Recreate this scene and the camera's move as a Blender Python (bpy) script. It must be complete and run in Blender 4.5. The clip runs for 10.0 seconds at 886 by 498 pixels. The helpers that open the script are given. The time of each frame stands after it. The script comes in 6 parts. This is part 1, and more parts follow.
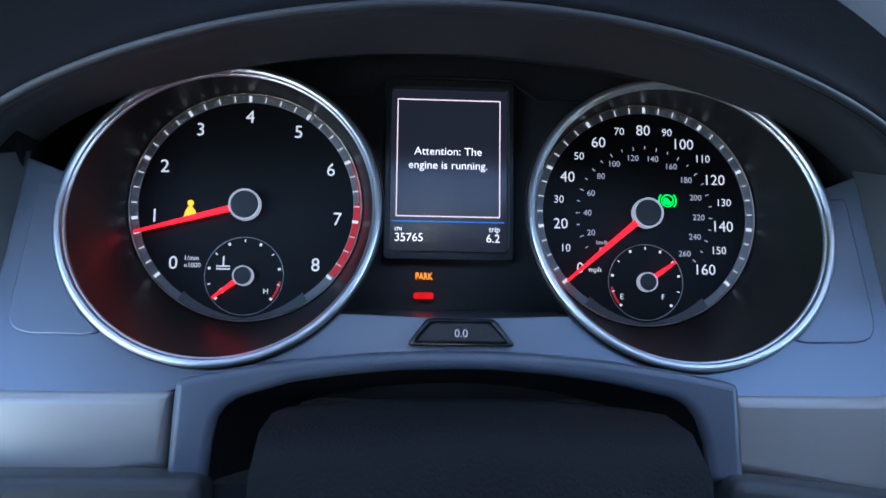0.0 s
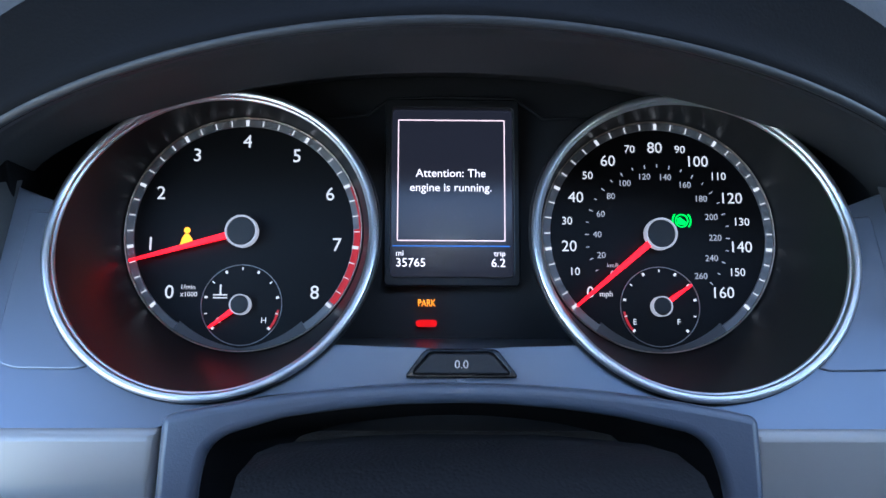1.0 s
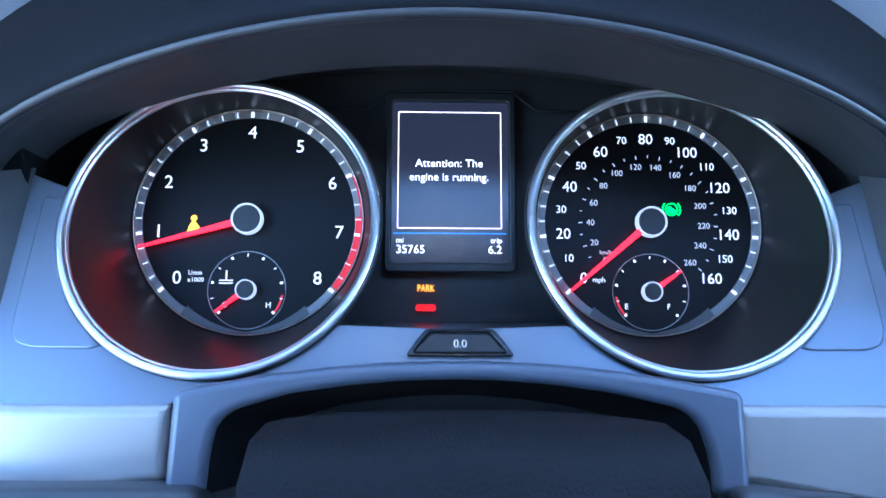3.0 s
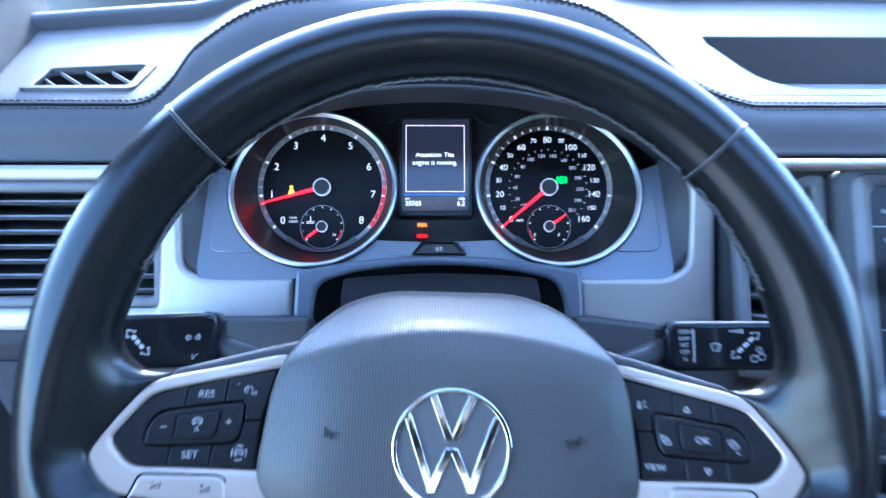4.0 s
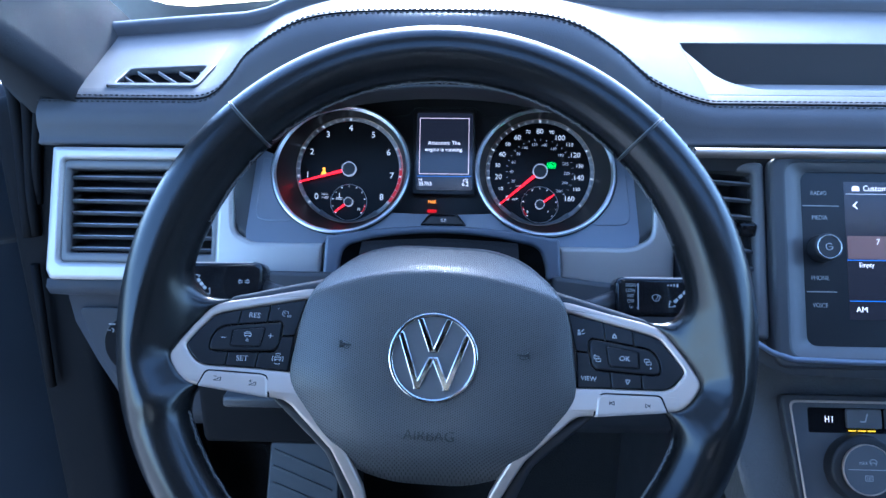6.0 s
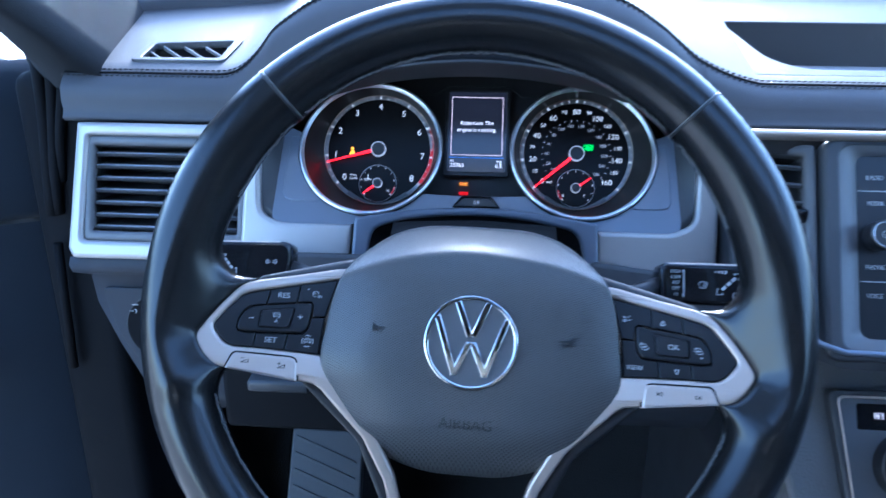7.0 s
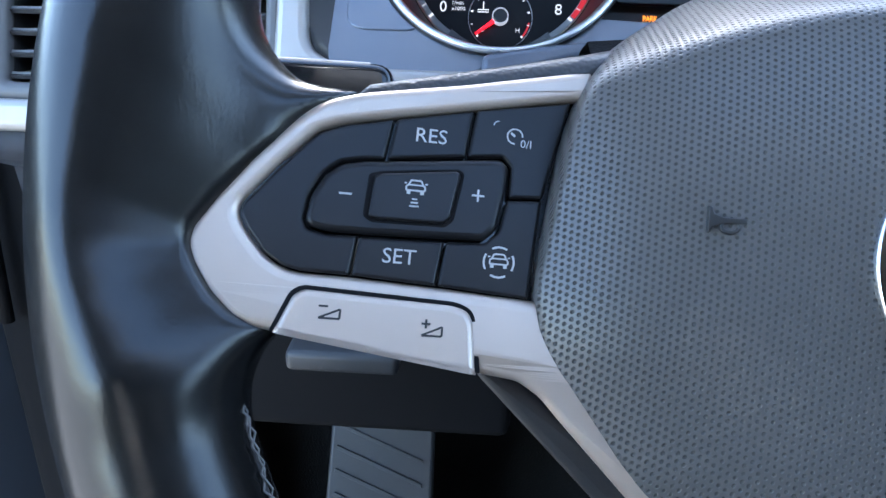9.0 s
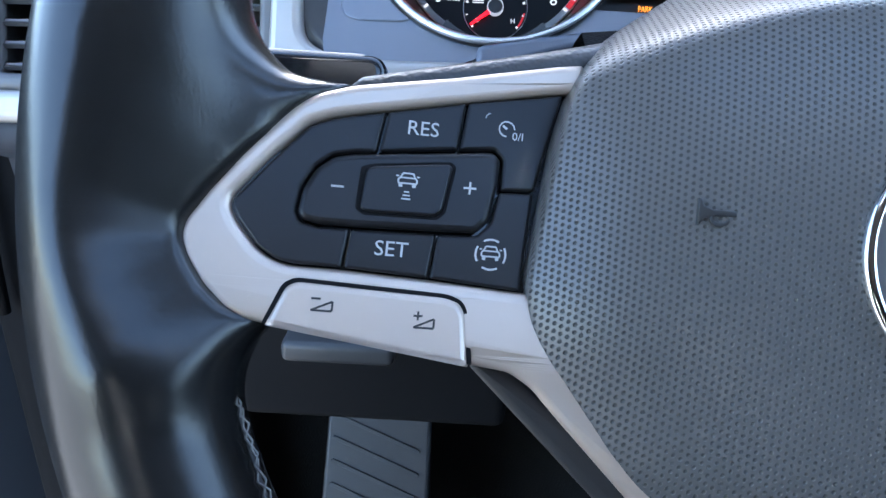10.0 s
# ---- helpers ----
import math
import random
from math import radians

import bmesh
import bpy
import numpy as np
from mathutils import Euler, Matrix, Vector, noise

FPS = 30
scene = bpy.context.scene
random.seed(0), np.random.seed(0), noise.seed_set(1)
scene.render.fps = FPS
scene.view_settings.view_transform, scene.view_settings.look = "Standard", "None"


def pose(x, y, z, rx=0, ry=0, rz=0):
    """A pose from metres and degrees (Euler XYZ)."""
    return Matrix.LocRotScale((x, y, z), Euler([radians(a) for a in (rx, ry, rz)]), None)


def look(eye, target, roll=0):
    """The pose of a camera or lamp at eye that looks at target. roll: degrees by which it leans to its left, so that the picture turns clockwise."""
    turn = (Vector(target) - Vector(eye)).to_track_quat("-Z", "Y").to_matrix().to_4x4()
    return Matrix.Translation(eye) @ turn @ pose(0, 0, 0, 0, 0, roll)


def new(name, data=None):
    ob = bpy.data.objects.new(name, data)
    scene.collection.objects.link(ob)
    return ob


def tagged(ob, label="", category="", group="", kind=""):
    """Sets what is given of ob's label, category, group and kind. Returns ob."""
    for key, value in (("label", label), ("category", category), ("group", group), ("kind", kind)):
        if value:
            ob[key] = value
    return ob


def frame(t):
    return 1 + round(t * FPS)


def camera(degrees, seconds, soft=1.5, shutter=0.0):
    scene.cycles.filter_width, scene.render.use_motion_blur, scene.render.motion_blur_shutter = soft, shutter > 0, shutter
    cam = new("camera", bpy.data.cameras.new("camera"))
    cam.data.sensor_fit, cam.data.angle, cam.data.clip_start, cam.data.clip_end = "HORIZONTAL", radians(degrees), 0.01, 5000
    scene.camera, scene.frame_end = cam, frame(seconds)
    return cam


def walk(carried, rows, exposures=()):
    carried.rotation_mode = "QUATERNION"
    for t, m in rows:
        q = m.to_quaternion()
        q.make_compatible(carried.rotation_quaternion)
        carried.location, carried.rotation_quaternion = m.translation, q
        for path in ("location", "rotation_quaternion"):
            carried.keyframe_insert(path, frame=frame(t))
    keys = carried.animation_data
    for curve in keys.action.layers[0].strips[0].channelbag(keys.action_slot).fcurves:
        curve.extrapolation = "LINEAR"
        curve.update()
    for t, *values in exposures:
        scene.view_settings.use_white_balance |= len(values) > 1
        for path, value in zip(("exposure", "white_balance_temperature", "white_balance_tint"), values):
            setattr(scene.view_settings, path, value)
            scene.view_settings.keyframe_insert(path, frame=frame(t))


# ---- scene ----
cam = camera(62.47, 10.0, 1.5, 0.35)
PATH = [
    (0, (-0.0235, -0.0214, 0.8267), (0.0317, 0.9230, 0.5026), 2.12),
    (0.5, (-0.0134, -0.0104, 0.8264), (0.0140, 0.9404, 0.5179), 1.05),
    (1, (-0.0132, -0.0098, 0.8257), (0.0051, 0.9438, 0.5252), 0.67),
    (1.5, (-0.0138, -0.0091, 0.8257), (0.0067, 0.9452, 0.5275), 0.78),
    (2, (-0.0129, -0.0091, 0.8249), (0.0064, 0.9457, 0.5282), 0.79),
    (2.3, (-0.0129, -0.0091, 0.8249), (0.0064, 0.9457, 0.5282), 0.79),
    (3.3, (-0.0157, -0.0468, 0.8224), (0.0118, 0.9067, 0.5224), 0.86),
    (3.5, (-0.0134, -0.0912, 0.8314), (0.0068, 0.8586, 0.5194), 0.48),
    (3.7, (-0.0122, -0.1576, 0.8498), (0.0093, 0.7889, 0.5277), 0.54),
    (3.9, (-0.0137, -0.2261, 0.8687), (0.0145, 0.7187, 0.5424), 0.82),
    (4, (-0.0094, -0.2605, 0.8762), (0.0102, 0.6858, 0.5534), 0.28),
    (4.1, (-0.0085, -0.2918, 0.8802), (0.0083, 0.6564, 0.5627), 0.46),
    (4.5, (0.0076, -0.3648, 0.8917), (0.0084, 0.5815, 0.5685), 0.17),
    (5, (0.0135, -0.3667, 0.8928), (-0.0005, 0.5777, 0.5643), 0.03),
    (6.5, (0.0193, -0.3647, 0.8929), (-0.0243, 0.5761, 0.5569), 0.29),
    (7, (0.0058, -0.3480, 0.8799), (-0.0515, 0.5894, 0.5366), 0.56),
    (7.2, (-0.0217, -0.3156, 0.8515), (-0.0849, 0.6210, 0.5069), 0.82),
    (7.5, (-0.0633, -0.2579, 0.8110), (-0.1323, 0.6756, 0.4592), 0.70),
    (7.7, (-0.0825, -0.2134, 0.7848), (-0.1487, 0.7188, 0.4288), 0.81),
    (8, (-0.0877, -0.1598, 0.7675), (-0.1506, 0.7660, 0.3946), 1.54),
    (8.5, (-0.0959, -0.1225, 0.7520), (-0.1456, 0.7957, 0.3590), 1.50),
    (9, (-0.0940, -0.1246, 0.7527), (-0.1467, 0.7918, 0.3558), 1.36),
    (9.5, (-0.0936, -0.1238, 0.7528), (-0.1400, 0.7889, 0.3469), 1.26),
    (10, (-0.0929, -0.1250, 0.7534), (-0.1415, 0.7862, 0.3444), 1.37),
]
EXPOSURES = [(0, 2.82, 5500, 10), (0.5, 3.04, 5650, 10), (2.3, 3.1, 5600, 10), (3.3, 4.1, 4550, 10), (3.5, 4.0, 4600, 10), (3.8, 3.88, 4750, 10), (4.5, 3.25, 4850, 10), (5, 3.1, 4680, 10), (6.5, 2.98, 4750, 10), (7.5, 3.3, 4900, 10), (8, 3.2, 5400, 10), (8.5, 3.38, 5800, 10), (9, 3.45, 5850, 10), (10, 3.48, 5850, 10)]
walk(cam, [(t, look(eye, target, roll)) for t, eye, target, roll in PATH], EXPOSURES)

# ---- world and sun ----
SUN_ELEVATION, SUN_AZIMUTH = 29.0, 0.0   # degrees above the horizon; degrees from straight ahead towards the right
world = bpy.data.worlds.new("sky")
scene.world = world
world.use_nodes = True
sky = world.node_tree.nodes.new("ShaderNodeTexSky")
sky.sky_type, sky.sun_disc = "NISHITA", False
sky.sun_elevation, sky.sun_rotation = radians(SUN_ELEVATION), radians(SUN_AZIMUTH)
backing = world.node_tree.nodes["Background"]
backing.inputs["Strength"].default_value = 0.15
world.node_tree.links.new(sky.outputs["Color"], backing.inputs["Color"])
sun = new("sun", bpy.data.lights.new("sun", "SUN"))
sun.data.energy, sun.data.angle, sun.data.color = 4.2, radians(9.0), (1.0, 0.95, 0.88)
e, a = radians(SUN_ELEVATION), radians(SUN_AZIMUTH)
sun.matrix_world = look((2 * math.sin(a) * math.cos(e), 2 * math.cos(a) * math.cos(e), 2 * math.sin(e)), (0, 0, 0))

# ---- materials ----
GLOW = 0.19   # how bright the lit signs are against the daylight
def node_material(name, base, rough=0.5, metal=0.0, grain=0.0, grain_size=0.001, wear=0.15, cells=False, coat=0.0, spec=0.5, stain=0.04):
    """A surface with fine grain in relief, a coarse change of tone and an uneven gloss."""
    m = bpy.data.materials.new(name)
    m.use_nodes = True
    t, link = m.node_tree, m.node_tree.links.new
    b = t.nodes["Principled BSDF"]
    b.inputs["Metallic"].default_value = metal
    b.inputs["Coat Weight"].default_value = coat
    b.inputs["Specular IOR Level"].default_value = spec
    where = t.nodes.new("ShaderNodeTexCoord")
    coarse = t.nodes.new("ShaderNodeTexNoise")
    coarse.inputs["Scale"].default_value, coarse.inputs["Detail"].default_value = 1 / stain, 5
    link(where.outputs["Object"], coarse.inputs["Vector"])
    tone = t.nodes.new("ShaderNodeMapRange")
    tone.inputs["To Min"].default_value, tone.inputs["To Max"].default_value = 1 - wear, 1 + wear
    link(coarse.outputs["Fac"], tone.inputs["Value"])
    mix = t.nodes.new("ShaderNodeVectorMath")
    mix.operation = "SCALE"
    mix.inputs[0].default_value = base
    link(tone.outputs["Result"], mix.inputs["Scale"])
    link(mix.outputs["Vector"], b.inputs["Base Color"])
    gloss = t.nodes.new("ShaderNodeMapRange")
    gloss.inputs["To Min"].default_value, gloss.inputs["To Max"].default_value = rough * (1 - wear * 0.8), min(1, rough * (1 + wear * 0.8))
    link(coarse.outputs["Fac"], gloss.inputs["Value"])
    link(gloss.outputs["Result"], b.inputs["Roughness"])
    if grain:
        if cells:
            fine = t.nodes.new("ShaderNodeTexVoronoi")
            fine.feature = "SMOOTH_F1"
            height = fine.outputs["Distance"]
        else:
            fine = t.nodes.new("ShaderNodeTexNoise")
            fine.inputs["Detail"].default_value = 3
            height = fine.outputs["Fac"]
        fine.inputs["Scale"].default_value = 1 / grain_size
        link(where.outputs["Object"], fine.inputs["Vector"])
        bump = t.nodes.new("ShaderNodeBump")
        bump.inputs["Strength"].default_value = grain
        bump.inputs["Distance"].default_value = grain_size * 0.5
        link(height, bump.inputs["Height"])
        link(bump.outputs["Normal"], b.inputs["Normal"])
    return m


def lamp_material(name, colour, strength):
    m = bpy.data.materials.new(name)
    m.use_nodes = True
    b = m.node_tree.nodes["Principled BSDF"]
    b.inputs["Base Color"].default_value = (*[c * 0.3 for c in colour], 1)
    b.inputs["Emission Color"].default_value = (*colour, 1)
    b.inputs["Emission Strength"].default_value = strength * GLOW
    return m


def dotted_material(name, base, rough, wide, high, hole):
    """Moulded plastic with staggered columns of small round dimples, whose grounds are duller and coloured darker for
    the shade in them.
    """
    m = node_material(name, base, rough, wear=0.05)
    t, link = m.node_tree, m.node_tree.links.new
    b = t.nodes["Principled BSDF"]
    where = t.nodes.new("ShaderNodeUVMap")
    dots = []
    for shift in (0.0, 0.5):
        cell = t.nodes.new("ShaderNodeVectorMath")
        cell.operation = "MULTIPLY_ADD"
        cell.inputs[1].default_value = (1 / wide, 1 / high, 0)
        cell.inputs[2].default_value = (shift, shift, 0)
        link(where.outputs["UV"], cell.inputs[0])
        part_of = t.nodes.new("ShaderNodeVectorMath")
        part_of.operation = "FRACTION"
        link(cell.outputs["Vector"], part_of.inputs[0])
        centred = t.nodes.new("ShaderNodeVectorMath")
        centred.operation = "SUBTRACT"
        centred.inputs[1].default_value = (0.5, 0.5, 0)
        link(part_of.outputs["Vector"], centred.inputs[0])
        scaled = t.nodes.new("ShaderNodeVectorMath")
        scaled.operation = "MULTIPLY"
        scaled.inputs[1].default_value = (wide / hole, high / hole, 0)
        link(centred.outputs["Vector"], scaled.inputs[0])
        far = t.nodes.new("ShaderNodeVectorMath")
        far.operation = "LENGTH"
        link(scaled.outputs["Vector"], far.inputs[0])
        dots.append(far)
    near = t.nodes.new("ShaderNodeMath")
    near.operation = "MINIMUM"
    link(dots[0].outputs["Value"], near.inputs[0])
    link(dots[1].outputs["Value"], near.inputs[1])
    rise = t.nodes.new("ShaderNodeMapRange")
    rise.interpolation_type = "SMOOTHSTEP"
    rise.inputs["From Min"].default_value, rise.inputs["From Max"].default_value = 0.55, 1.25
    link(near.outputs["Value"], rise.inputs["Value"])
    bump = t.nodes.new("ShaderNodeBump")
    bump.inputs["Strength"].default_value, bump.inputs["Distance"].default_value = 0.8, hole * 0.7
    link(rise.outputs["Result"], bump.inputs["Height"])
    link(bump.outputs["Normal"], b.inputs["Normal"])
    # base colour darkened inside each dimple, in place of the shade there
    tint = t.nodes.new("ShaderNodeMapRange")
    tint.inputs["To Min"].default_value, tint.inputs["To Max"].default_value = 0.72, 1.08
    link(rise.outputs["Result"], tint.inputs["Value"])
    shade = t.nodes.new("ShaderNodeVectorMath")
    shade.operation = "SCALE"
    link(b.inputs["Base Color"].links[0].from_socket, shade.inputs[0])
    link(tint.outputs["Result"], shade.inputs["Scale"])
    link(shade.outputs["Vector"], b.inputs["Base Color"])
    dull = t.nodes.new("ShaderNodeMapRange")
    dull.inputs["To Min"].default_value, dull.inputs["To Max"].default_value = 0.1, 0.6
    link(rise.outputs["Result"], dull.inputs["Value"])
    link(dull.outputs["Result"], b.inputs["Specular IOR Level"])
    return m


LEATHER = node_material("black_leather", (0.007, 0.007, 0.007), 0.25, grain=0.10, grain_size=0.0008, wear=0.20, spec=0.50)
PAD = node_material("soft_dash_plastic", (0.032, 0.033, 0.037), 0.44, grain=0.14, grain_size=0.0010, wear=0.10, cells=True)
PANEL = node_material("satin_grey_plastic", (0.20, 0.222, 0.27), 0.28, metal=0.5, grain=0.05, grain_size=0.0006, wear=0.06)
DARK = node_material("dark_plastic", (0.020, 0.020, 0.022), 0.48, grain=0.15, grain_size=0.0008, wear=0.15)
COARSE = node_material("coarse_grained_plastic", (0.105, 0.105, 0.105), 0.36, grain=1.0, grain_size=0.0020, wear=0.12)
GREY = node_material("grey_plastic", (0.105, 0.105, 0.108), 0.42, grain=0.15, grain_size=0.0009, wear=0.10)
FACE = node_material("matt_black_dial", (0.004, 0.004, 0.005), 0.45, wear=0.10, spec=0.2)
LINING = node_material("matt_hood_lining", (0.055, 0.056, 0.060), 0.55, grain=0.15, grain_size=0.0010, wear=0.10, spec=0.35)
SLATE = node_material("satin_slat_edge", (0.22, 0.225, 0.240), 0.32, wear=0.06)
TRAYFLOOR = node_material("grey_tray_mat", (0.22, 0.225, 0.240), 0.5, wear=0.08)
FUNNEL = node_material("gloss_black_dial_wall", (0.012, 0.012, 0.013), 0.38, wear=0.10, spec=0.60)
GLOSS = node_material("piano_black", (0.008, 0.008, 0.009), 0.10, wear=0.15, stain=0.01)
KEY = node_material("soft_touch_key", (0.010, 0.010, 0.011), 0.30, grain=0.06, grain_size=0.0005, wear=0.10, spec=0.30)
SATIN = node_material("satin_silver", (0.54, 0.450, 0.375), 0.38, metal=0.68, grain=0.03, grain_size=0.0004, wear=0.05)
CHROME = node_material("chrome", (0.80, 0.80, 0.80), 0.06, metal=1.0, wear=0.06)
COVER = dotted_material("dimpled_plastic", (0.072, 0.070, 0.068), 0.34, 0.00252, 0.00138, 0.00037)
# relief signs of the cover's plastic, darkened for the shade at their edges
COVERSIGN = node_material("smooth_darkened_sign_plastic", (0.026, 0.026, 0.026), 0.34, wear=0.06)
THREAD = node_material("grey_thread", (0.18, 0.18, 0.175), 0.7, grain=0.3, grain_size=0.0003)
DARKTHREAD = node_material("black_thread", (0.022, 0.022, 0.025), 0.7, grain=0.3, grain_size=0.0003)
CRESCENT = node_material("dim_grey_crescent", (0.10, 0.10, 0.105), 0.35, wear=0.08)
RING = node_material("grey_scale_ring", (0.24, 0.24, 0.25), 0.40, wear=0.05)
WEAVE = node_material("dark_woven_pillar_cloth", (0.036, 0.037, 0.040), 0.8, grain=0.5, grain_size=0.0012, wear=0.08, spec=0.0)
CARPET = node_material("black_carpet", (0.010, 0.010, 0.011), 0.95, grain=0.8, grain_size=0.003)
RUBBER = node_material("black_rubber", (0.012, 0.012, 0.012), 0.6, wear=0.15)
HIDE = node_material("grained_black_leather", (0.034, 0.034, 0.036), 0.38, grain=0.4, grain_size=0.0010, wear=0.2, cells=True)
BEZEL = node_material("polished_bezel", (0.90, 0.90, 0.90), 0.33, metal=1.0, wear=0.06)
SKIN = node_material("black_gaiter_leather", (0.005, 0.005, 0.0055), 0.62, grain=0.6, grain_size=0.0010, wear=0.2, cells=True, spec=0.12)
FRIT = node_material("grey_dotted_band", (0.16, 0.165, 0.16), 0.5, grain=0.5, grain_size=0.0012, wear=0.5)
TRIM = node_material("brushed_silver_trim", (0.39, 0.37, 0.35), 0.40, metal=0.50, grain=0.03, grain_size=0.0004, wear=0.06)
COWL = node_material("arched_cowl_plastic", (0.085, 0.097, 0.128), 0.30, spec=0.8, grain=0.2, grain_size=0.0008, wear=0.10)
FACEPLATE = node_material("slate_grey_panel_face", (0.095, 0.099, 0.108), 0.38, grain=0.15, grain_size=0.0008, wear=0.10)
LOWER = node_material("dull_slate_plastic", (0.030, 0.034, 0.044), 0.55, grain=0.2, grain_size=0.0010, wear=0.10, spec=0.25)
DOORCARD = node_material("dark_navy_door_card", (0.020, 0.025, 0.034), 0.55, grain=0.2, grain_size=0.0010, wear=0.12, spec=0.3)
MID = node_material("dark_grey_plastic", (0.040, 0.041, 0.044), 0.45, grain=0.2, grain_size=0.0008, wear=0.12)
# near-black for dark trim and for spots coloured as if in shade
BLACK = node_material("black_trim_and_shade", (0.006, 0.006, 0.007), 0.8, grain=0.2, grain_size=0.001, wear=0.2, spec=0.12)
PADFRONT = node_material("soft_dash_front", (0.062, 0.064, 0.072), 0.52, grain=0.14, grain_size=0.0010, wear=0.10, cells=True, spec=0.25)
SMOKED = node_material("smoked_screen_glass", (0.016, 0.017, 0.019), 0.28, wear=0.03, stain=0.03, spec=0.35)
CLOTH = node_material("grey_headlining", (0.16, 0.155, 0.15), 0.9, grain=0.4, grain_size=0.0015)
PAINT = node_material("grey_car_paint", (0.12, 0.13, 0.14), 0.25, coat=0.6, wear=0.05)
GROUND = node_material("grey_concrete", (0.24, 0.235, 0.22), 0.9, grain=0.6, grain_size=0.01, wear=0.20, stain=0.6)
MARK = node_material("grey_marking", (0.42, 0.42, 0.42), 0.5, wear=0.10, stain=0.004)
INK = node_material("black_marking", (0.02, 0.02, 0.02), 0.5, wear=0.10)
LIT = lamp_material("lit_white", (0.92, 0.91, 0.93), 0.55)
DIM = lamp_material("lit_white_dim", (0.85, 0.86, 0.95), 0.30)
SCREEN = lamp_material("screen_text", (1.0, 0.93, 0.98), 1.0)
SCREENLINE = lamp_material("screen_outline", (1.0, 0.75, 0.78), 0.8)
BLUE = lamp_material("blue_line", (0.05, 0.25, 0.9), 0.6)
RED = lamp_material("lit_red_needle", (1.0, 0.004, 0.012), 1.9)
REDZONE = lamp_material("lit_red_zone", (0.75, 0.02, 0.03), 0.35)
AMBER = lamp_material("amber_lamp", (1.0, 0.33, 0.01), 1.8)
GREEN = lamp_material("green_lamp", (0.01, 0.9, 0.08), 1.0)
ORANGE = lamp_material("orange_red_lamp", (1.0, 0.26, 0.01), 1.8)
# glow for the red reflection under the PARK lettering, not a lamp
REDGLEAM = lamp_material("red_gleam", (1.0, 0.0, 0.0), 0.5)
YELLOW = lamp_material("yellow_bars", (1.0, 0.6, 0.0), 1.0)
TILE = lamp_material("brown_tile", (0.45, 0.25, 0.22), 0.12)
LCD = lamp_material("lcd_black", (0.012, 0.013, 0.020), 1.0)
LCD.node_tree.nodes["Principled BSDF"].inputs["Roughness"].default_value = 0.18

# ---- building helpers ----
TILT = radians(25)
C, S = math.cos(TILT), math.sin(TILT)
# cockpit frame: x to the right, y up along the tilted faces, z towards the driver; its origin is the middle of the wheel's emblem
K = Matrix(((1, 0, 0, 0), (0, S, -C, 0), (0, C, S, 0.70), (0, 0, 0, 1)))
WHEEL = K @ pose(0, 0, 0, 0, 0, -2.2)
ONE = Matrix.Identity(4)
CX = -0.0040


def mesh_of(name, verts, faces, smooth=True, m=ONE):
    me = bpy.data.meshes.new(name)
    me.from_pydata([m @ Vector(v) for v in verts], [], faces)
    me.update()
    if smooth:
        me.shade_smooth()
    return me


def thing(name, label, category, base=(0, 0, 0), group="", kind=""):
    ob = new(name)
    ob.empty_display_size = 0.02
    ob.matrix_basis = Matrix.Translation(base)
    return tagged(ob, label, category, group, kind)


def part(name, me, material, parent, label="", at=None):
    """One mesh, in the world's metres, as a part of a thing or of another part."""
    if isinstance(me, bmesh.types.BMesh):
        bm, me = me, bpy.data.meshes.new(name)
        bm.to_mesh(me)
        bm.free()
    ob = new(name, me)
    if material and not me.materials:
        me.materials.append(material)
    if parent:
        ob.parent = parent
        if parent.type == "EMPTY":
            ob.matrix_parent_inverse = parent.matrix_basis.inverted()
    if at is not None:
        ob.matrix_basis = at
    return tagged(ob, label)


def single(name, me, material, label, category, kind="", group=""):
    return tagged(part(name, me, material, None, label), label, category, group, kind)


def rounded(points, radius, steps=5):
    """A closed outline with its corners rounded. A corner may carry a radius of its own as a third number."""
    out = []
    n = len(points)
    for i in range(n):
        p, q, r = (Vector(points[(i + k) % n][:2]) for k in (-1, 0, 1))
        rad = points[i][2] if len(points[i]) > 2 else radius
        d0, d1 = p - q, r - q
        cut = min(rad, d0.length * 0.45, d1.length * 0.45)
        if cut < 1e-6:
            out.append(q)
            continue
        a, b = q + d0.normalized() * cut, q + d1.normalized() * cut
        for k in range(steps + 1):
            f = k / steps
            out.append(a * (1 - f) ** 2 + q * 2 * f * (1 - f) + b * f * f)
    return [(v.x, v.y) for v in out]


def rect(cx, cy, w, h):
    return [(cx - w / 2, cy - h / 2), (cx + w / 2, cy - h / 2), (cx + w / 2, cy + h / 2), (cx - w / 2, cy + h / 2)]


def oval(cx, cy, rx, ry=None, n=64, a0=0, a1=360):
    ry = rx if ry is None else ry
    last = n if a1 - a0 == 360 else n + 1
    return [(cx + rx * math.cos(radians(a0 + (a1 - a0) * k / n)), cy + ry * math.sin(radians(a0 + (a1 - a0) * k / n))) for k in range(last)]


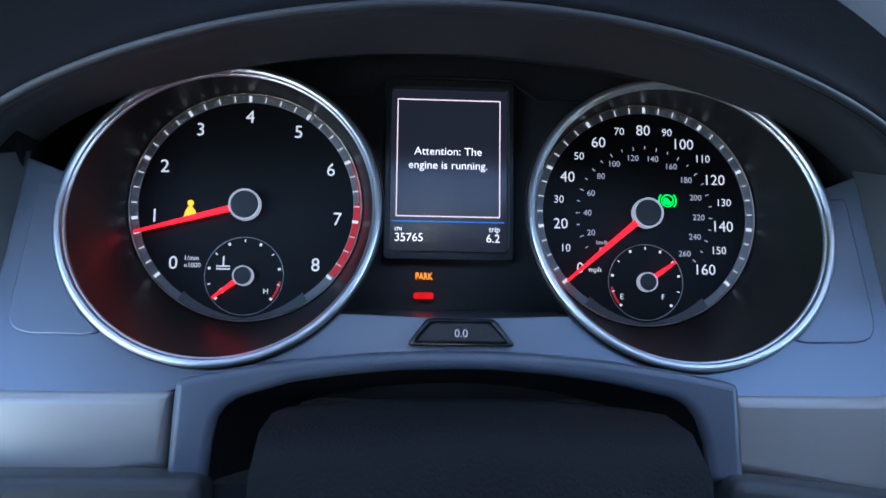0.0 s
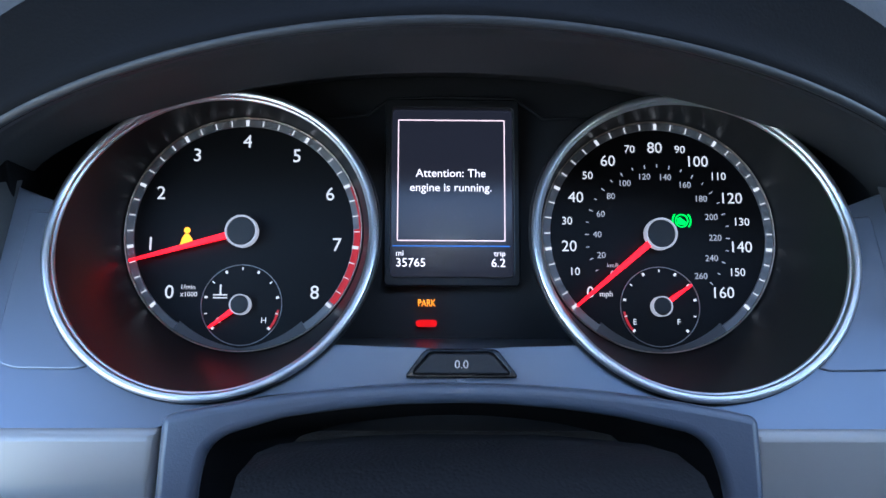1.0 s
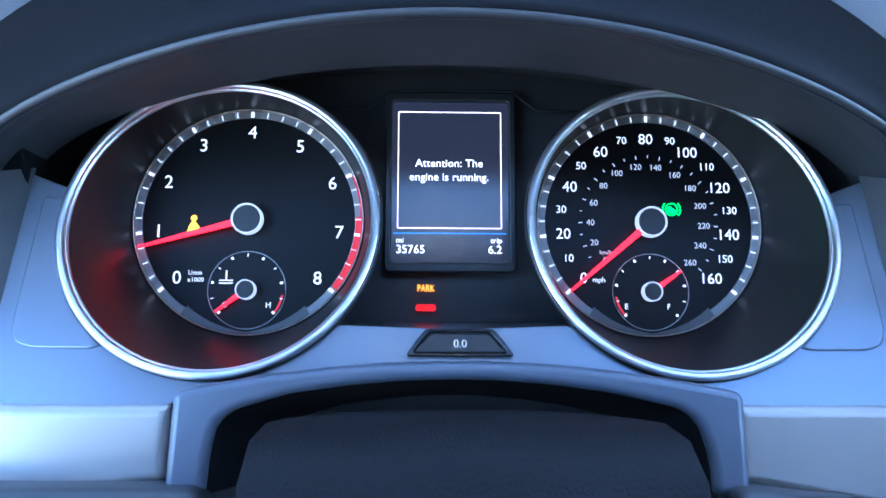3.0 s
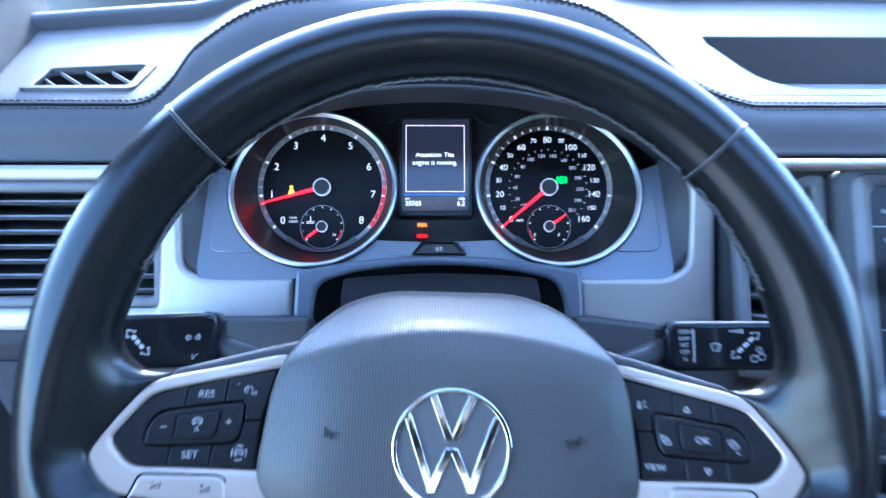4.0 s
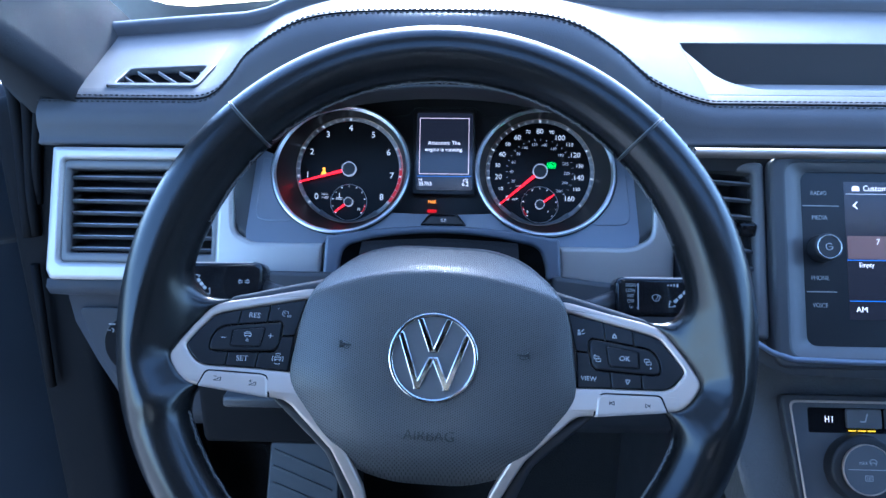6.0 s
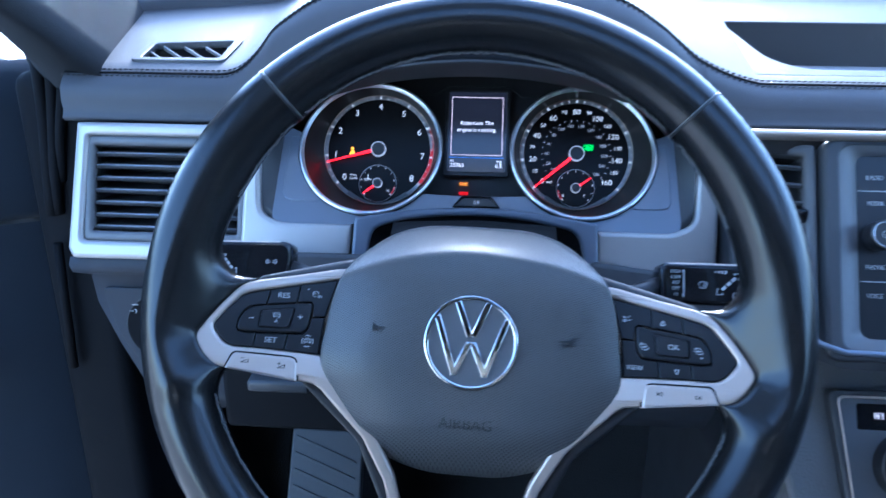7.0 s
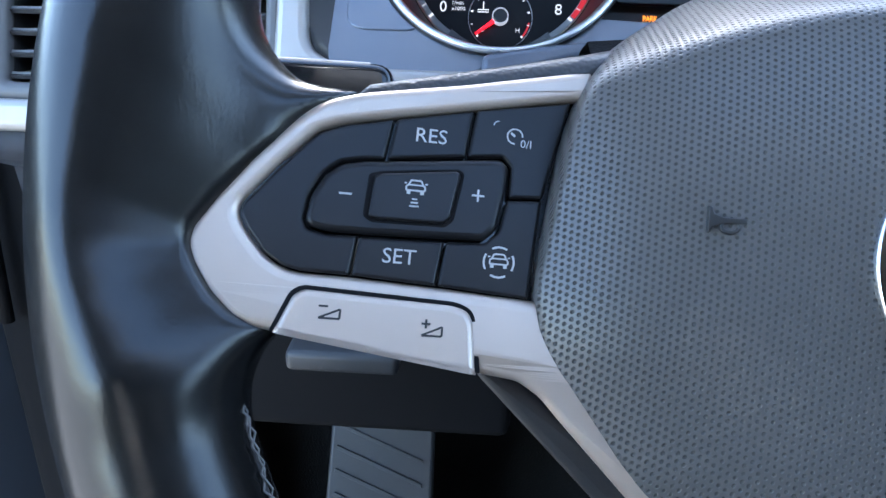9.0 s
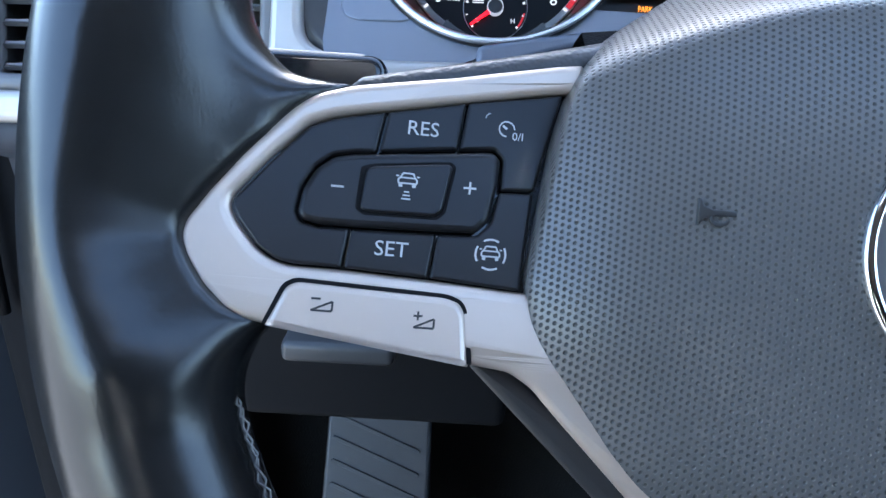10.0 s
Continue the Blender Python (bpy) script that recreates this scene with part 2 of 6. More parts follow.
def plate(outlines, top, thick, bevel=0.0005, m=K, bend=None, steps=2):
    """A flat plate with bevelled edges, and with holes for the outlines after the first; its upper face lies at z = top of the frame m."""
    cu = bpy.data.curves.new("outline", "CURVE")
    cu.dimensions, cu.fill_mode = "2D", "BOTH"
    for line in outlines:
        sp = cu.splines.new("POLY")
        sp.points.add(len(line) - 1)
        for p, q in zip(sp.points, line):
            p.co = (q[0], q[1], 0, 1)
        sp.use_cyclic_u = True
    cu.extrude = max(thick / 2 - bevel, 1e-5)
    cu.bevel_depth, cu.bevel_resolution, cu.offset = bevel, steps, -bevel
    ob = bpy.data.objects.new("outline", cu)
    me = bpy.data.meshes.new_from_object(ob)
    bpy.data.objects.remove(ob)
    bpy.data.curves.remove(cu)
    caps = [p.index for p in me.polygons if abs(p.normal.z) > 0.995]
    for v in me.vertices:
        v.co.z += top - thick / 2
        if bend:
            v.co = bend(v.co)
        v.co = m @ v.co
    me.materials.clear()
    me.shade_smooth()
    me.set_sharp_from_angle(angle=radians(35))
    for k in caps:
        me.polygons[k].use_smooth = False
    return me


def text(words, x, y, z, size, m=K, turn=0.0, align="CENTER", depth=0.00005, width=1.0):
    cu = bpy.data.curves.new("text", "FONT")
    cu.body, cu.size, cu.align_x, cu.align_y, cu.extrude = words, size, align, "CENTER", depth
    cu.resolution_u = 3
    ob = bpy.data.objects.new("text", cu)
    me = bpy.data.meshes.new_from_object(ob)
    bpy.data.objects.remove(ob)
    bpy.data.curves.remove(cu)
    me.transform(m @ pose(x, y, z, 0, 0, turn) @ Matrix.Diagonal((width, 1, 1, 1)))
    me.materials.clear()
    return me


def joined(meshes):
    bm = bmesh.new()
    for me in meshes:
        bm.from_mesh(me)
        bpy.data.meshes.remove(me)
    me = bpy.data.meshes.new("joined")
    bm.to_mesh(me)
    bm.free()
    return me


def tube(points, radius, closed=False, sides=10, m=ONE, flat=1.0, caps=True):
    """A round bar along a line of points; radius may be a list."""
    pts = [Vector(p) for p in points]
    n = len(pts)
    rads = radius if isinstance(radius, (list, tuple)) else [radius] * n
    verts, faces = [], []
    up = None
    for i, p in enumerate(pts):
        a, b = (pts[(i - 1) % n], pts[(i + 1) % n]) if closed else (pts[max(i - 1, 0)], pts[min(i + 1, n - 1)])
        d = (b - a).normalized()
        if up is None:
            up = d.orthogonal().normalized()
        up = (up - d * up.dot(d)).normalized()
        side = d.cross(up)
        for k in range(sides):
            w = 2 * math.pi * k / sides
            verts.append(p + (up * math.cos(w) + side * math.sin(w) * flat) * rads[i])
    for i in range(n if closed else n - 1):
        for k in range(sides):
            j = (i + 1) % n
            faces.append((i * sides + k, i * sides + (k + 1) % sides, j * sides + (k + 1) % sides, j * sides + k))
    if not closed and caps:
        faces += [tuple(range(sides))[::-1], tuple(range((n - 1) * sides, n * sides))]
    return mesh_of("tube", verts, faces, True, m)


def strips(rows, m=ONE, closed=False, smooth=True):
    """A skin over rows of points of equal number."""
    n = len(rows[0])
    verts = [p for row in rows for p in row]
    faces = []
    for r in range(len(rows) - 1):
        for k in range(n if closed else n - 1):
            j = (k + 1) % n
            faces.append((r * n + k, r * n + j, (r + 1) * n + j, (r + 1) * n + k))
    return mesh_of("skin", verts, faces, smooth, m)


def box(x0, x1, y0, y1, z0, z1, m=ONE, bevel=0.002):
    bm = bmesh.new()
    bmesh.ops.create_cube(bm, size=1, matrix=Matrix.Translation(((x0 + x1) / 2, (y0 + y1) / 2, (z0 + z1) / 2)) @ Matrix.Diagonal((x1 - x0, y1 - y0, z1 - z0, 1)))
    if bevel:
        bmesh.ops.bevel(bm, geom=bm.edges, offset=bevel, segments=3, affect="EDGES", profile=0.5)
    bm.transform(m)
    me = bpy.data.meshes.new("box")
    bm.to_mesh(me)
    bm.free()
    me.shade_smooth()
    me.set_sharp_from_angle(angle=radians(40))
    return me


def thicken(ob, depth):
    mod = ob.modifiers.new("thickness", "SOLIDIFY")
    mod.thickness, mod.offset = depth, -1
    return ob


def ring(cx, cy, r_in, r_out, top, thick, m=K, bevel=0.0003, a0=0, a1=360, n=72):
    if a1 - a0 == 360:
        return plate([oval(cx, cy, r_out, n=n), oval(cx, cy, r_in, n=n)], top, thick, bevel, m)
    return plate([oval(cx, cy, r_out, n=n, a0=a0, a1=a1) + oval(cx, cy, r_in, n=n, a0=a0, a1=a1)[::-1]], top, thick, bevel, m)


# ---- instrument cluster ----
cluster = thing("instrument_cluster", "black instrument cluster with two round lit dials and a small screen", "dashboard dial", K @ Vector((CX, 0.10, -0.24)))
DIAL_Z = -0.240
part("back_panel", plate([[(-0.19, 0.075), (0.19, 0.075), (0.19, 0.245), (-0.19, 0.245)]], DIAL_Z - 0.002, 0.004, 0.0005), DARK, cluster)


def tick(cx, cy, r0, r1, angle, width, z):
    c, s = math.cos(radians(angle)), math.sin(radians(angle))
    w = width / 2
    return plate([[(cx + r0 * c - w * s, cy + r0 * s + w * c), (cx + r0 * c + w * s, cy + r0 * s - w * c), (cx + r1 * c + w * s, cy + r1 * s - w * c), (cx + r1 * c - w * s, cy + r1 * s + w * c)]], z, 0.0002, 0.00003, steps=0)


def needle(cx, cy, r0, r1, angle, w0, w1, z):
    c, s = math.cos(radians(angle)), math.sin(radians(angle))
    return plate([[(cx + r0 * c - w0 * s, cy + r0 * s + w0 * c), (cx + r0 * c + w0 * s, cy + r0 * s - w0 * c), (cx + r1 * c + w1 * s, cy + r1 * s - w1 * c), (cx + r1 * c - w1 * s, cy + r1 * s + w1 * c)]], z, 0.0012, 0.0003)


def bezel_z(v):
    return -(0.198 + 0.24 * (v - 0.149))


def dial(cx, name, label):
    """A dial: black face, raised grey ring, funnel wall, chrome bezel."""
    cy = 0.1557
    d = part(name, plate([oval(cx, cy, 0.0495, n=80)], DIAL_Z + 0.001, 0.002, 0.0002), FACE, cluster, label)
    part("scale_ring", ring(cx, cy, 0.0452, 0.0483, DIAL_Z + 0.0022, 0.0012, a0=-56, a1=236), RING, d)
    for a0, a1 in ((-56, -96), (236, 276)):
        arc_of = lambda r0, r1: [(cx + (r0 + (r1 - r0) * k / 24) * math.cos(radians(a0 + (a1 - a0) * k / 24)), cy + (r0 + (r1 - r0) * k / 24) * math.sin(radians(a0 + (a1 - a0) * k / 24))) for k in range(25)]
        crescent = arc_of(0.0482, 0.0482) + arc_of(0.0440, 0.0481)[::-1]
        part("scale_crescent", plate([crescent], DIAL_Z + 0.0020, 0.0012, 0.0001), CRESCENT, d)
    part("rim_line", ring(cx, cy, 0.0484, 0.0490, DIAL_Z + 0.0028, 0.0015, n=80), SATIN, d)
    rows = []
    side = -1 if cx < 0 else 1
    for f in (0, 0.04, 0.5, 0.96, 1):
        row = []
        for k in range(80):
            w = 2 * math.pi * k / 80
            x0, y0 = cx + 0.0492 * math.cos(w), cy + 0.0492 * math.sin(w)
            x1, y1 = CX + side * 0.0868 + 0.0568 * math.cos(w), 0.149 + 0.0558 * math.sin(w)
            z0, z1 = DIAL_Z + 0.001, bezel_z(y1)
            row.append((x0 + (x1 - x0) * f, y0 + (y1 - y0) * f, z0 + (z1 - z0) * f))
        rows.append(row)
    part("funnel", strips(rows, K, closed=True), FUNNEL, d, "gloss black funnel-shaped wall round the dial")
    pts = [(CX + side * 0.0868 + 0.0578 * math.cos(2 * math.pi * k / 96), 0.149 + 0.0568 * math.sin(2 * math.pi * k / 96)) for k in range(96)]
    part("bezel", tube([(x, y, bezel_z(y) + 0.0005) for x, y in pts], 0.0016, closed=True, m=K), BEZEL, d, "bright satin silver bezel ring")
    part("inner_bezel", tube([(x - 0.0013 * (x - CX - side * 0.0868) / 0.0578, y - 0.0013 * (y - 0.149) / 0.0568, bezel_z(y) - 0.0012) for x, y in pts], 0.0009, closed=True, m=K), BEZEL, d)
    pts = [(CX + side * 0.0868 + 0.0586 * math.cos(2 * math.pi * k / 96), 0.149 + 0.0576 * math.sin(2 * math.pi * k / 96)) for k in range(96)]
    part("outer_lip", tube([(x, y, bezel_z(y) - 0.0016) for x, y in pts], 0.0016, closed=True, m=K), FUNNEL, d)
    return d, cy


def numerals(d, cx, cy, values, r, size, material, angle_of, inward=0.0):
    """Figures round a dial; those of three digits are drawn in a little."""
    for n in values:
        w = radians(angle_of(n))
        part("numeral", text(str(n), cx + r * math.cos(w) - (inward if n >= 100 else 0.0), cy + r * math.sin(w), DIAL_Z + 0.0012, size), material, d)


def cap(d, cx, cy, r, z):
    part("hub_ring", ring(cx, cy, r * 0.88, r, z + 0.0002, 0.004, bevel=0.0002, n=40), DIM, d)
    part("hub_cap", plate([oval(cx, cy, r * 0.88, n=40)], z, 0.004, 0.0006), DARK, d)


def small_gauge(d, cx, cy, angles, red, at):
    part("gauge_ring", ring(cx, cy, 0.0163, 0.0166, DIAL_Z + 0.0016, 0.0006, bevel=0.0001, n=48), MARK, d)
    for k, w in enumerate(angles):
        part("tick", tick(cx, cy, 0.0143, 0.0155, w, 0.0010 if k % 2 == 0 else 0.0005, DIAL_Z + 0.0014), LIT, d)
    part("red_zone", ring(cx, cy, 0.0146, 0.0155, DIAL_Z + 0.0013, 0.0003, bevel=0.00003, a0=red[0], a1=red[1], n=10), REDZONE, d)
    part("needle", needle(cx, cy, 0.0035, 0.0155, at, 0.0011, 0.0005, DIAL_Z + 0.004), RED, d, "lit red pointer")
    cap(d, cx, cy, 0.0042, DIAL_Z + 0.005)


# rev counter
TX, SX = -0.0900, 0.0822
tach, TY = dial(TX, "rev_counter", "black rev counter with white figures from 0 to 8")
rev = lambda n: 220 - 32.5 * n
numerals(tach, TX, TY, range(9), 0.0387, 0.0079, LIT, rev)
for k in range(33):
    major = k % 4 == 0
    part("tick", tick(TX, TY, 0.0452, 0.0478, rev(k / 4), 0.0013 if major else 0.0004, DIAL_Z + 0.0026), LIT, tach)
part("red_zone", ring(TX, TY, 0.0455, 0.0482, DIAL_Z + 0.0025, 0.0004, bevel=0.00005, a0=-38, a1=2, n=24), REDZONE, tach)
part("red_line", ring(TX, TY, 0.0476, 0.0482, DIAL_Z + 0.0025, 0.0004, bevel=0.00005, a0=2, a1=24, n=12), REDZONE, tach)
part("unit", text("1/min", TX - 0.0222, TY - 0.0226, DIAL_Z + 0.0012, 0.0028), LIT, tach)
part("unit", text("x1000", TX - 0.0217, TY - 0.0256, DIAL_Z + 0.0012, 0.0028), LIT, tach)
part("needle", needle(TX, TY, 0.006, 0.0468, 195.3, 0.0014, 0.0006, DIAL_Z + 0.006), RED, tach, "lit red pointer")
cap(tach, TX, TY, 0.0066, DIAL_Z + 0.007)
small_gauge(tach, TX, TY - 0.0298, [220 - 26 * k for k in range(11)], (-40, -8), 217)
part("letter", text("H", TX + 0.0092, TY - 0.0362, DIAL_Z + 0.0012, 0.0034), LIT, tach)
part("letter", text("C", TX - 0.0092, TY - 0.0362, DIAL_Z + 0.0012, 0.0034), DIM, tach)
part("coolant_sign", joined([plate([[(TX - 0.0091, TY - 0.0255), (TX - 0.0085, TY - 0.0255), (TX - 0.0085, TY - 0.0215), (TX - 0.0091, TY - 0.0215)]], DIAL_Z + 0.0013, 0.0002, 0.00003)] + [plate([[(TX - 0.0118, y), (TX - 0.0060, y), (TX - 0.0060, y + 0.0005), (TX - 0.0118, y + 0.0005)]], DIAL_Z + 0.0013, 0.0002, 0.00003) for y in (TY - 0.0272, TY - 0.0260)]), LIT, tach)
part("seat_belt_lamp", joined([plate([oval(-0.1136, 0.1566, 0.0013, n=20)], DIAL_Z + 0.0013, 0.0002, 0.00003), plate([rounded([(-0.1164, 0.1502), (-0.1108, 0.1502), (-0.1114, 0.1532), (-0.1130, 0.1552), (-0.1144, 0.1552), (-0.1156, 0.1532)], 0.0006)], DIAL_Z + 0.0013, 0.0002, 0.00003)]), AMBER, tach, "lit amber seat belt warning lamp")

# speedometer
speedo, SY = dial(SX, "speedometer", "black speedometer with white mph figures up to 160")
mph = lambda n: 220 - 1.625 * n
numerals(speedo, SX, SY, range(0, 161, 20), 0.0375, 0.0066, LIT, mph, 0.0023)
numerals(speedo, SX, SY, range(10, 160, 20), 0.0384, 0.0047, LIT, mph, 0.0023)
numerals(speedo, SX, SY, range(0, 261, 20), 0.0253, 0.0037, DIM, lambda n: mph(n * 0.6214), 0.0010)
for k in range(33):
    major = k % 4 == 0
    part("tick", tick(SX, SY, 0.0452, 0.0478, mph(k * 5), 0.0013 if major else 0.0004, DIAL_Z + 0.0026), LIT, speedo)
for k in range(27):
    part("tick", tick(SX, SY, 0.0288 if k % 2 == 0 else 0.0292, 0.0305, mph(k * 6.214), 0.0004, DIAL_Z + 0.0013), DIM, speedo)
part("unit", text("mph", SX - 0.0222, SY - 0.0247, DIAL_Z + 0.0012, 0.0032), LIT, speedo)
part("unit", text("km/h", SX - 0.0190, SY - 0.0128, DIAL_Z + 0.0012, 0.0026), DIM, speedo)
part("needle", needle(SX, SY, 0.006, 0.0462, 220.3, 0.0014, 0.0006, DIAL_Z + 0.006), RED, speedo, "lit red pointer")
cap(speedo, SX, SY, 0.0066, DIAL_Z + 0.007)
small_gauge(speedo, SX, SY - 0.0298, [222 - 26.4 * k for k in range(11)], (188, 224), 35)
part("letter", text("E", SX - 0.0106, SY - 0.0362, DIAL_Z + 0.0012, 0.0034), LIT, speedo)
part("letter", text("F", SX + 0.0076, SY - 0.0362, DIAL_Z + 0.0012, 0.0034), LIT, speedo)
GX, GY = 0.0926, 0.1620
part("brake_lamp", joined([ring(GX, GY, 0.0023, 0.0029, DIAL_Z + 0.0013, 0.0002, bevel=0.00003, n=40), plate([rounded([(GX - 0.0018, GY - 0.0014), (GX + 0.0012, GY - 0.0019), (GX + 0.0021, GY - 0.0006), (GX - 0.0006, GY + 0.0016), (GX - 0.0018, GY + 0.0010)], 0.0004)], DIAL_Z + 0.0013, 0.0002, 0.00003)] + [ring(GX, GY, 0.0035, 0.0042, DIAL_Z + 0.0013, 0.0002, bevel=0.00003, a0=a0, a1=a0 + 90, n=16) for a0 in (-45, 135)]), GREEN, speedo, "lit green brake pedal lamp")

# screen between the dials
LZ = -0.2365
lcd = part("display", plate([rounded([(CX - 0.0262, 0.1365), (CX + 0.0262, 0.1365), (CX + 0.0262, 0.2095), (CX - 0.0262, 0.2095)], 0.002)], LZ - 0.0004, 0.002, 0.0004), LCD, cluster, "small black screen with a lit message")
part("display_frame", plate([rounded([(CX - 0.0282, 0.1335), (CX + 0.0282, 0.1335), (CX + 0.0282, 0.2125), (CX - 0.0282, 0.2125)], 0.003), rounded([(CX - 0.0252, 0.1375), (CX + 0.0252, 0.1375), (CX + 0.0252, 0.2085), (CX - 0.0252, 0.2085)], 0.002)], LZ + 0.0022, 0.004, 0.0007), FUNNEL, lcd)
part("outline", plate([rounded([(CX - 0.0228, 0.1524), (CX + 0.0222, 0.1524), (CX + 0.0222, 0.2042), (CX - 0.0228, 0.2042)], 0.0006), rounded([(CX - 0.0223, 0.1529), (CX + 0.0217, 0.1529), (CX + 0.0217, 0.2037), (CX - 0.0223, 0.2037)], 0.0004)], LZ, 0.0002, 0.00003), SCREENLINE, lcd)
part("line", plate([[(CX - 0.0245, 0.1502), (CX + 0.0240, 0.1502), (CX + 0.0240, 0.1506), (CX - 0.0245, 0.1506)]], LZ, 0.0002, 0.00003), BLUE, lcd)
part("message", text("Attention: The", CX - 0.0005, 0.1810, LZ, 0.0049), SCREEN, lcd)
part("message", text("engine is running.", CX - 0.0005, 0.1749, LZ, 0.0049), SCREEN, lcd)
part("message", text("mi", CX - 0.0232, 0.1473, LZ, 0.0034, align="LEFT"), SCREEN, lcd)
part("figure", text("35765", CX - 0.0232, 0.1433, LZ, 0.0050, align="LEFT"), SCREEN, lcd)
part("message", text("trip", CX + 0.0222, 0.1473, LZ, 0.0034, align="RIGHT"), SCREEN, lcd)
part("figure", text("6.2", CX + 0.0222, 0.1433, LZ, 0.0050, align="RIGHT"), SCREEN, lcd)
part("park_lamp", text("PARK", -0.0143, 0.1267, LZ + 0.0002, 0.0042, width=0.72), ORANGE, cluster, "lit orange lettering")
# small glowing bar that draws the red reflection on the shelf
part("red_gleam", plate([rounded(rect(-0.0143, 0.1186, 0.0085, 0.0028), 0.0012)], LZ + 0.0002, 0.0004, 0.00005), REDGLEAM, cluster, "dim red glowing bar for a reflection on the shelf")
part("step_line", tube([(-0.083, 0.2153, LZ - 0.001), (-0.0565, 0.2044, LZ), (-0.040, 0.2058, LZ), (-0.0304, 0.2130, LZ), (CX, 0.2140, LZ), (0.0225, 0.2135, LZ), (0.0343, 0.2050, LZ), (0.0583, 0.2055, LZ), (0.070, 0.212, LZ - 0.001)], 0.0007, m=K), FUNNEL, cluster)


def panel_z(v):
    return -(0.187 + 0.24 * (v - 0.0926))


def panel_bend(p):
    return Vector((p.x, p.y, p.z + panel_z(p.y)))


for side in (-1, 1):
    bx = CX + side * 0.0868
    arc = [(bx + side * 0.0592 * math.cos(radians(a)), 0.149 + 0.0582 * math.sin(radians(a))) for a in range(12, -139, -3)]
    outline = [(CX + side * 0.150, 0.0800), (CX + side * 0.158, 0.0815), (CX + side * 0.1620, 0.0860), (CX + side * 0.1630, 0.0920), (CX + side * 0.1605, 0.167)] + arc + [(CX, 0.1085), (CX, 0.0972), (CX + side * 0.03, 0.0960), (CX + side * 0.0655, 0.0925), (CX + side * 0.0900, 0.0860), (CX + side * 0.0996, 0.0820)]
    if side < 0:
        outline = outline[::-1]
    part("surround_panel", plate([outline], 0.0, 0.003, 0.0004, bend=panel_bend), PANEL, cluster, "smooth blue-grey satin panel under the dials")
    raised = [(bx + side * 0.0602 * math.cos(radians(a)), 0.149 + 0.0592 * math.sin(radians(a))) for a in range(8, -55, -3)]
    raised += [(CX + side * x, y) for x, y in ((0.128, 0.1012), (0.148, 0.1014), (0.1535, 0.1030), (0.1560, 0.1075), (0.1562, 0.1150), (0.1545, 0.1580))]
    part("panel_ledge", plate([rounded(raised if side > 0 else raised[::-1], 0.002)], 0.0009, 0.002, 0.0008, bend=panel_bend, steps=3), PANEL, cluster)
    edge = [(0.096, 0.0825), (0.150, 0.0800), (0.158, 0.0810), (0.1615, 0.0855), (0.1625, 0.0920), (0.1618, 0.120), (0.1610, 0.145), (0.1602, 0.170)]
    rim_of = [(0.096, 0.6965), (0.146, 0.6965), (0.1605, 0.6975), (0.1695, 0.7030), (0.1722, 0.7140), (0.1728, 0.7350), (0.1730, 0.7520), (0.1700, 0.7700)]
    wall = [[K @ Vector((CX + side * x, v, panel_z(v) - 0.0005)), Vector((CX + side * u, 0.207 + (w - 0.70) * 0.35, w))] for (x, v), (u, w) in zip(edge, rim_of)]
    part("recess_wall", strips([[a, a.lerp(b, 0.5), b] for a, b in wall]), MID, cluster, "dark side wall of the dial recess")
shelf = [[(CX + f * 0.046, 0.1085 + 0.0002, panel_z(0.1085) - 0.0002), (CX + f * 0.046, 0.1125, -0.2375)] for f in (-1, -0.5, 0, 0.5, 1)]
part("shelf", strips(shelf, K), PANEL, cluster)
button = part("trip_button", plate([rounded([(CX - 0.0150, 0.1002), (CX + 0.0185, 0.1002), (CX + 0.0122, 0.1072), (CX - 0.0087, 0.1072)], 0.0015)], 0.0022, 0.004, 0.0008, bend=panel_bend), DARK, cluster, "dark trapezoid reset button")
part("button_frame", plate([rounded([(CX - 0.0177, 0.0990), (CX + 0.0213, 0.0990), (CX + 0.0140, 0.1086), (CX - 0.0105, 0.1086)], 0.002), rounded([(CX - 0.0150, 0.1002), (CX + 0.0185, 0.1002), (CX + 0.0122, 0.1074), (CX - 0.0087, 0.1074)], 0.0015)], 0.0028, 0.005, 0.0007, bend=panel_bend), GLOSS, button)
part("figure", text("0.0", 0.0, 0.0, 0.0, 0.0040, m=K @ Matrix.Translation((CX + 0.0018, 0.1033, panel_z(0.1033) + 0.0025))), DIM, button)

# ---- hood over the cluster and the dash pads ----
HUMP_X = -0.012
def hump(x):
    d = abs(x - HUMP_X)
    f = 1 / (1 + (d / 0.158) ** 6)
    g = min(1.0, max(0.0, (x + 0.216) / 0.050))
    return max(0.0, (f - 0.10) / 0.90) * g * g * (3 - 2 * g)


def front_edge(x):
    """Where the dash top ends towards the driver: further back in front of the passenger."""
    g = min(1.0, max(0.0, (x - 0.15) / 0.07))
    return 0.262 - 0.003 * g * g * (3 - 2 * g)


def top_z(x, y):
    back = min(1.0, max(0.0, (0.50 - y) / 0.235))
    return 0.814 + (y - 0.262) * 0.33 + 0.066 * hump(x) * back


def ridge(x):
    """How far forward the foot of the windscreen lies; it bows away in the middle."""
    return 0.459 - 0.19 * (x - 0.32) ** 2


def lip_curve(x):
    """The hood's edge in the cockpit frame, from one end (-1) over the top to the other (1)."""
    d = abs(x + 0.006) / 0.178
    return 0.2 - 0.0315 * d ** 2 - 0.012 * d ** 12, 0.130 + 0.050 * d ** 2


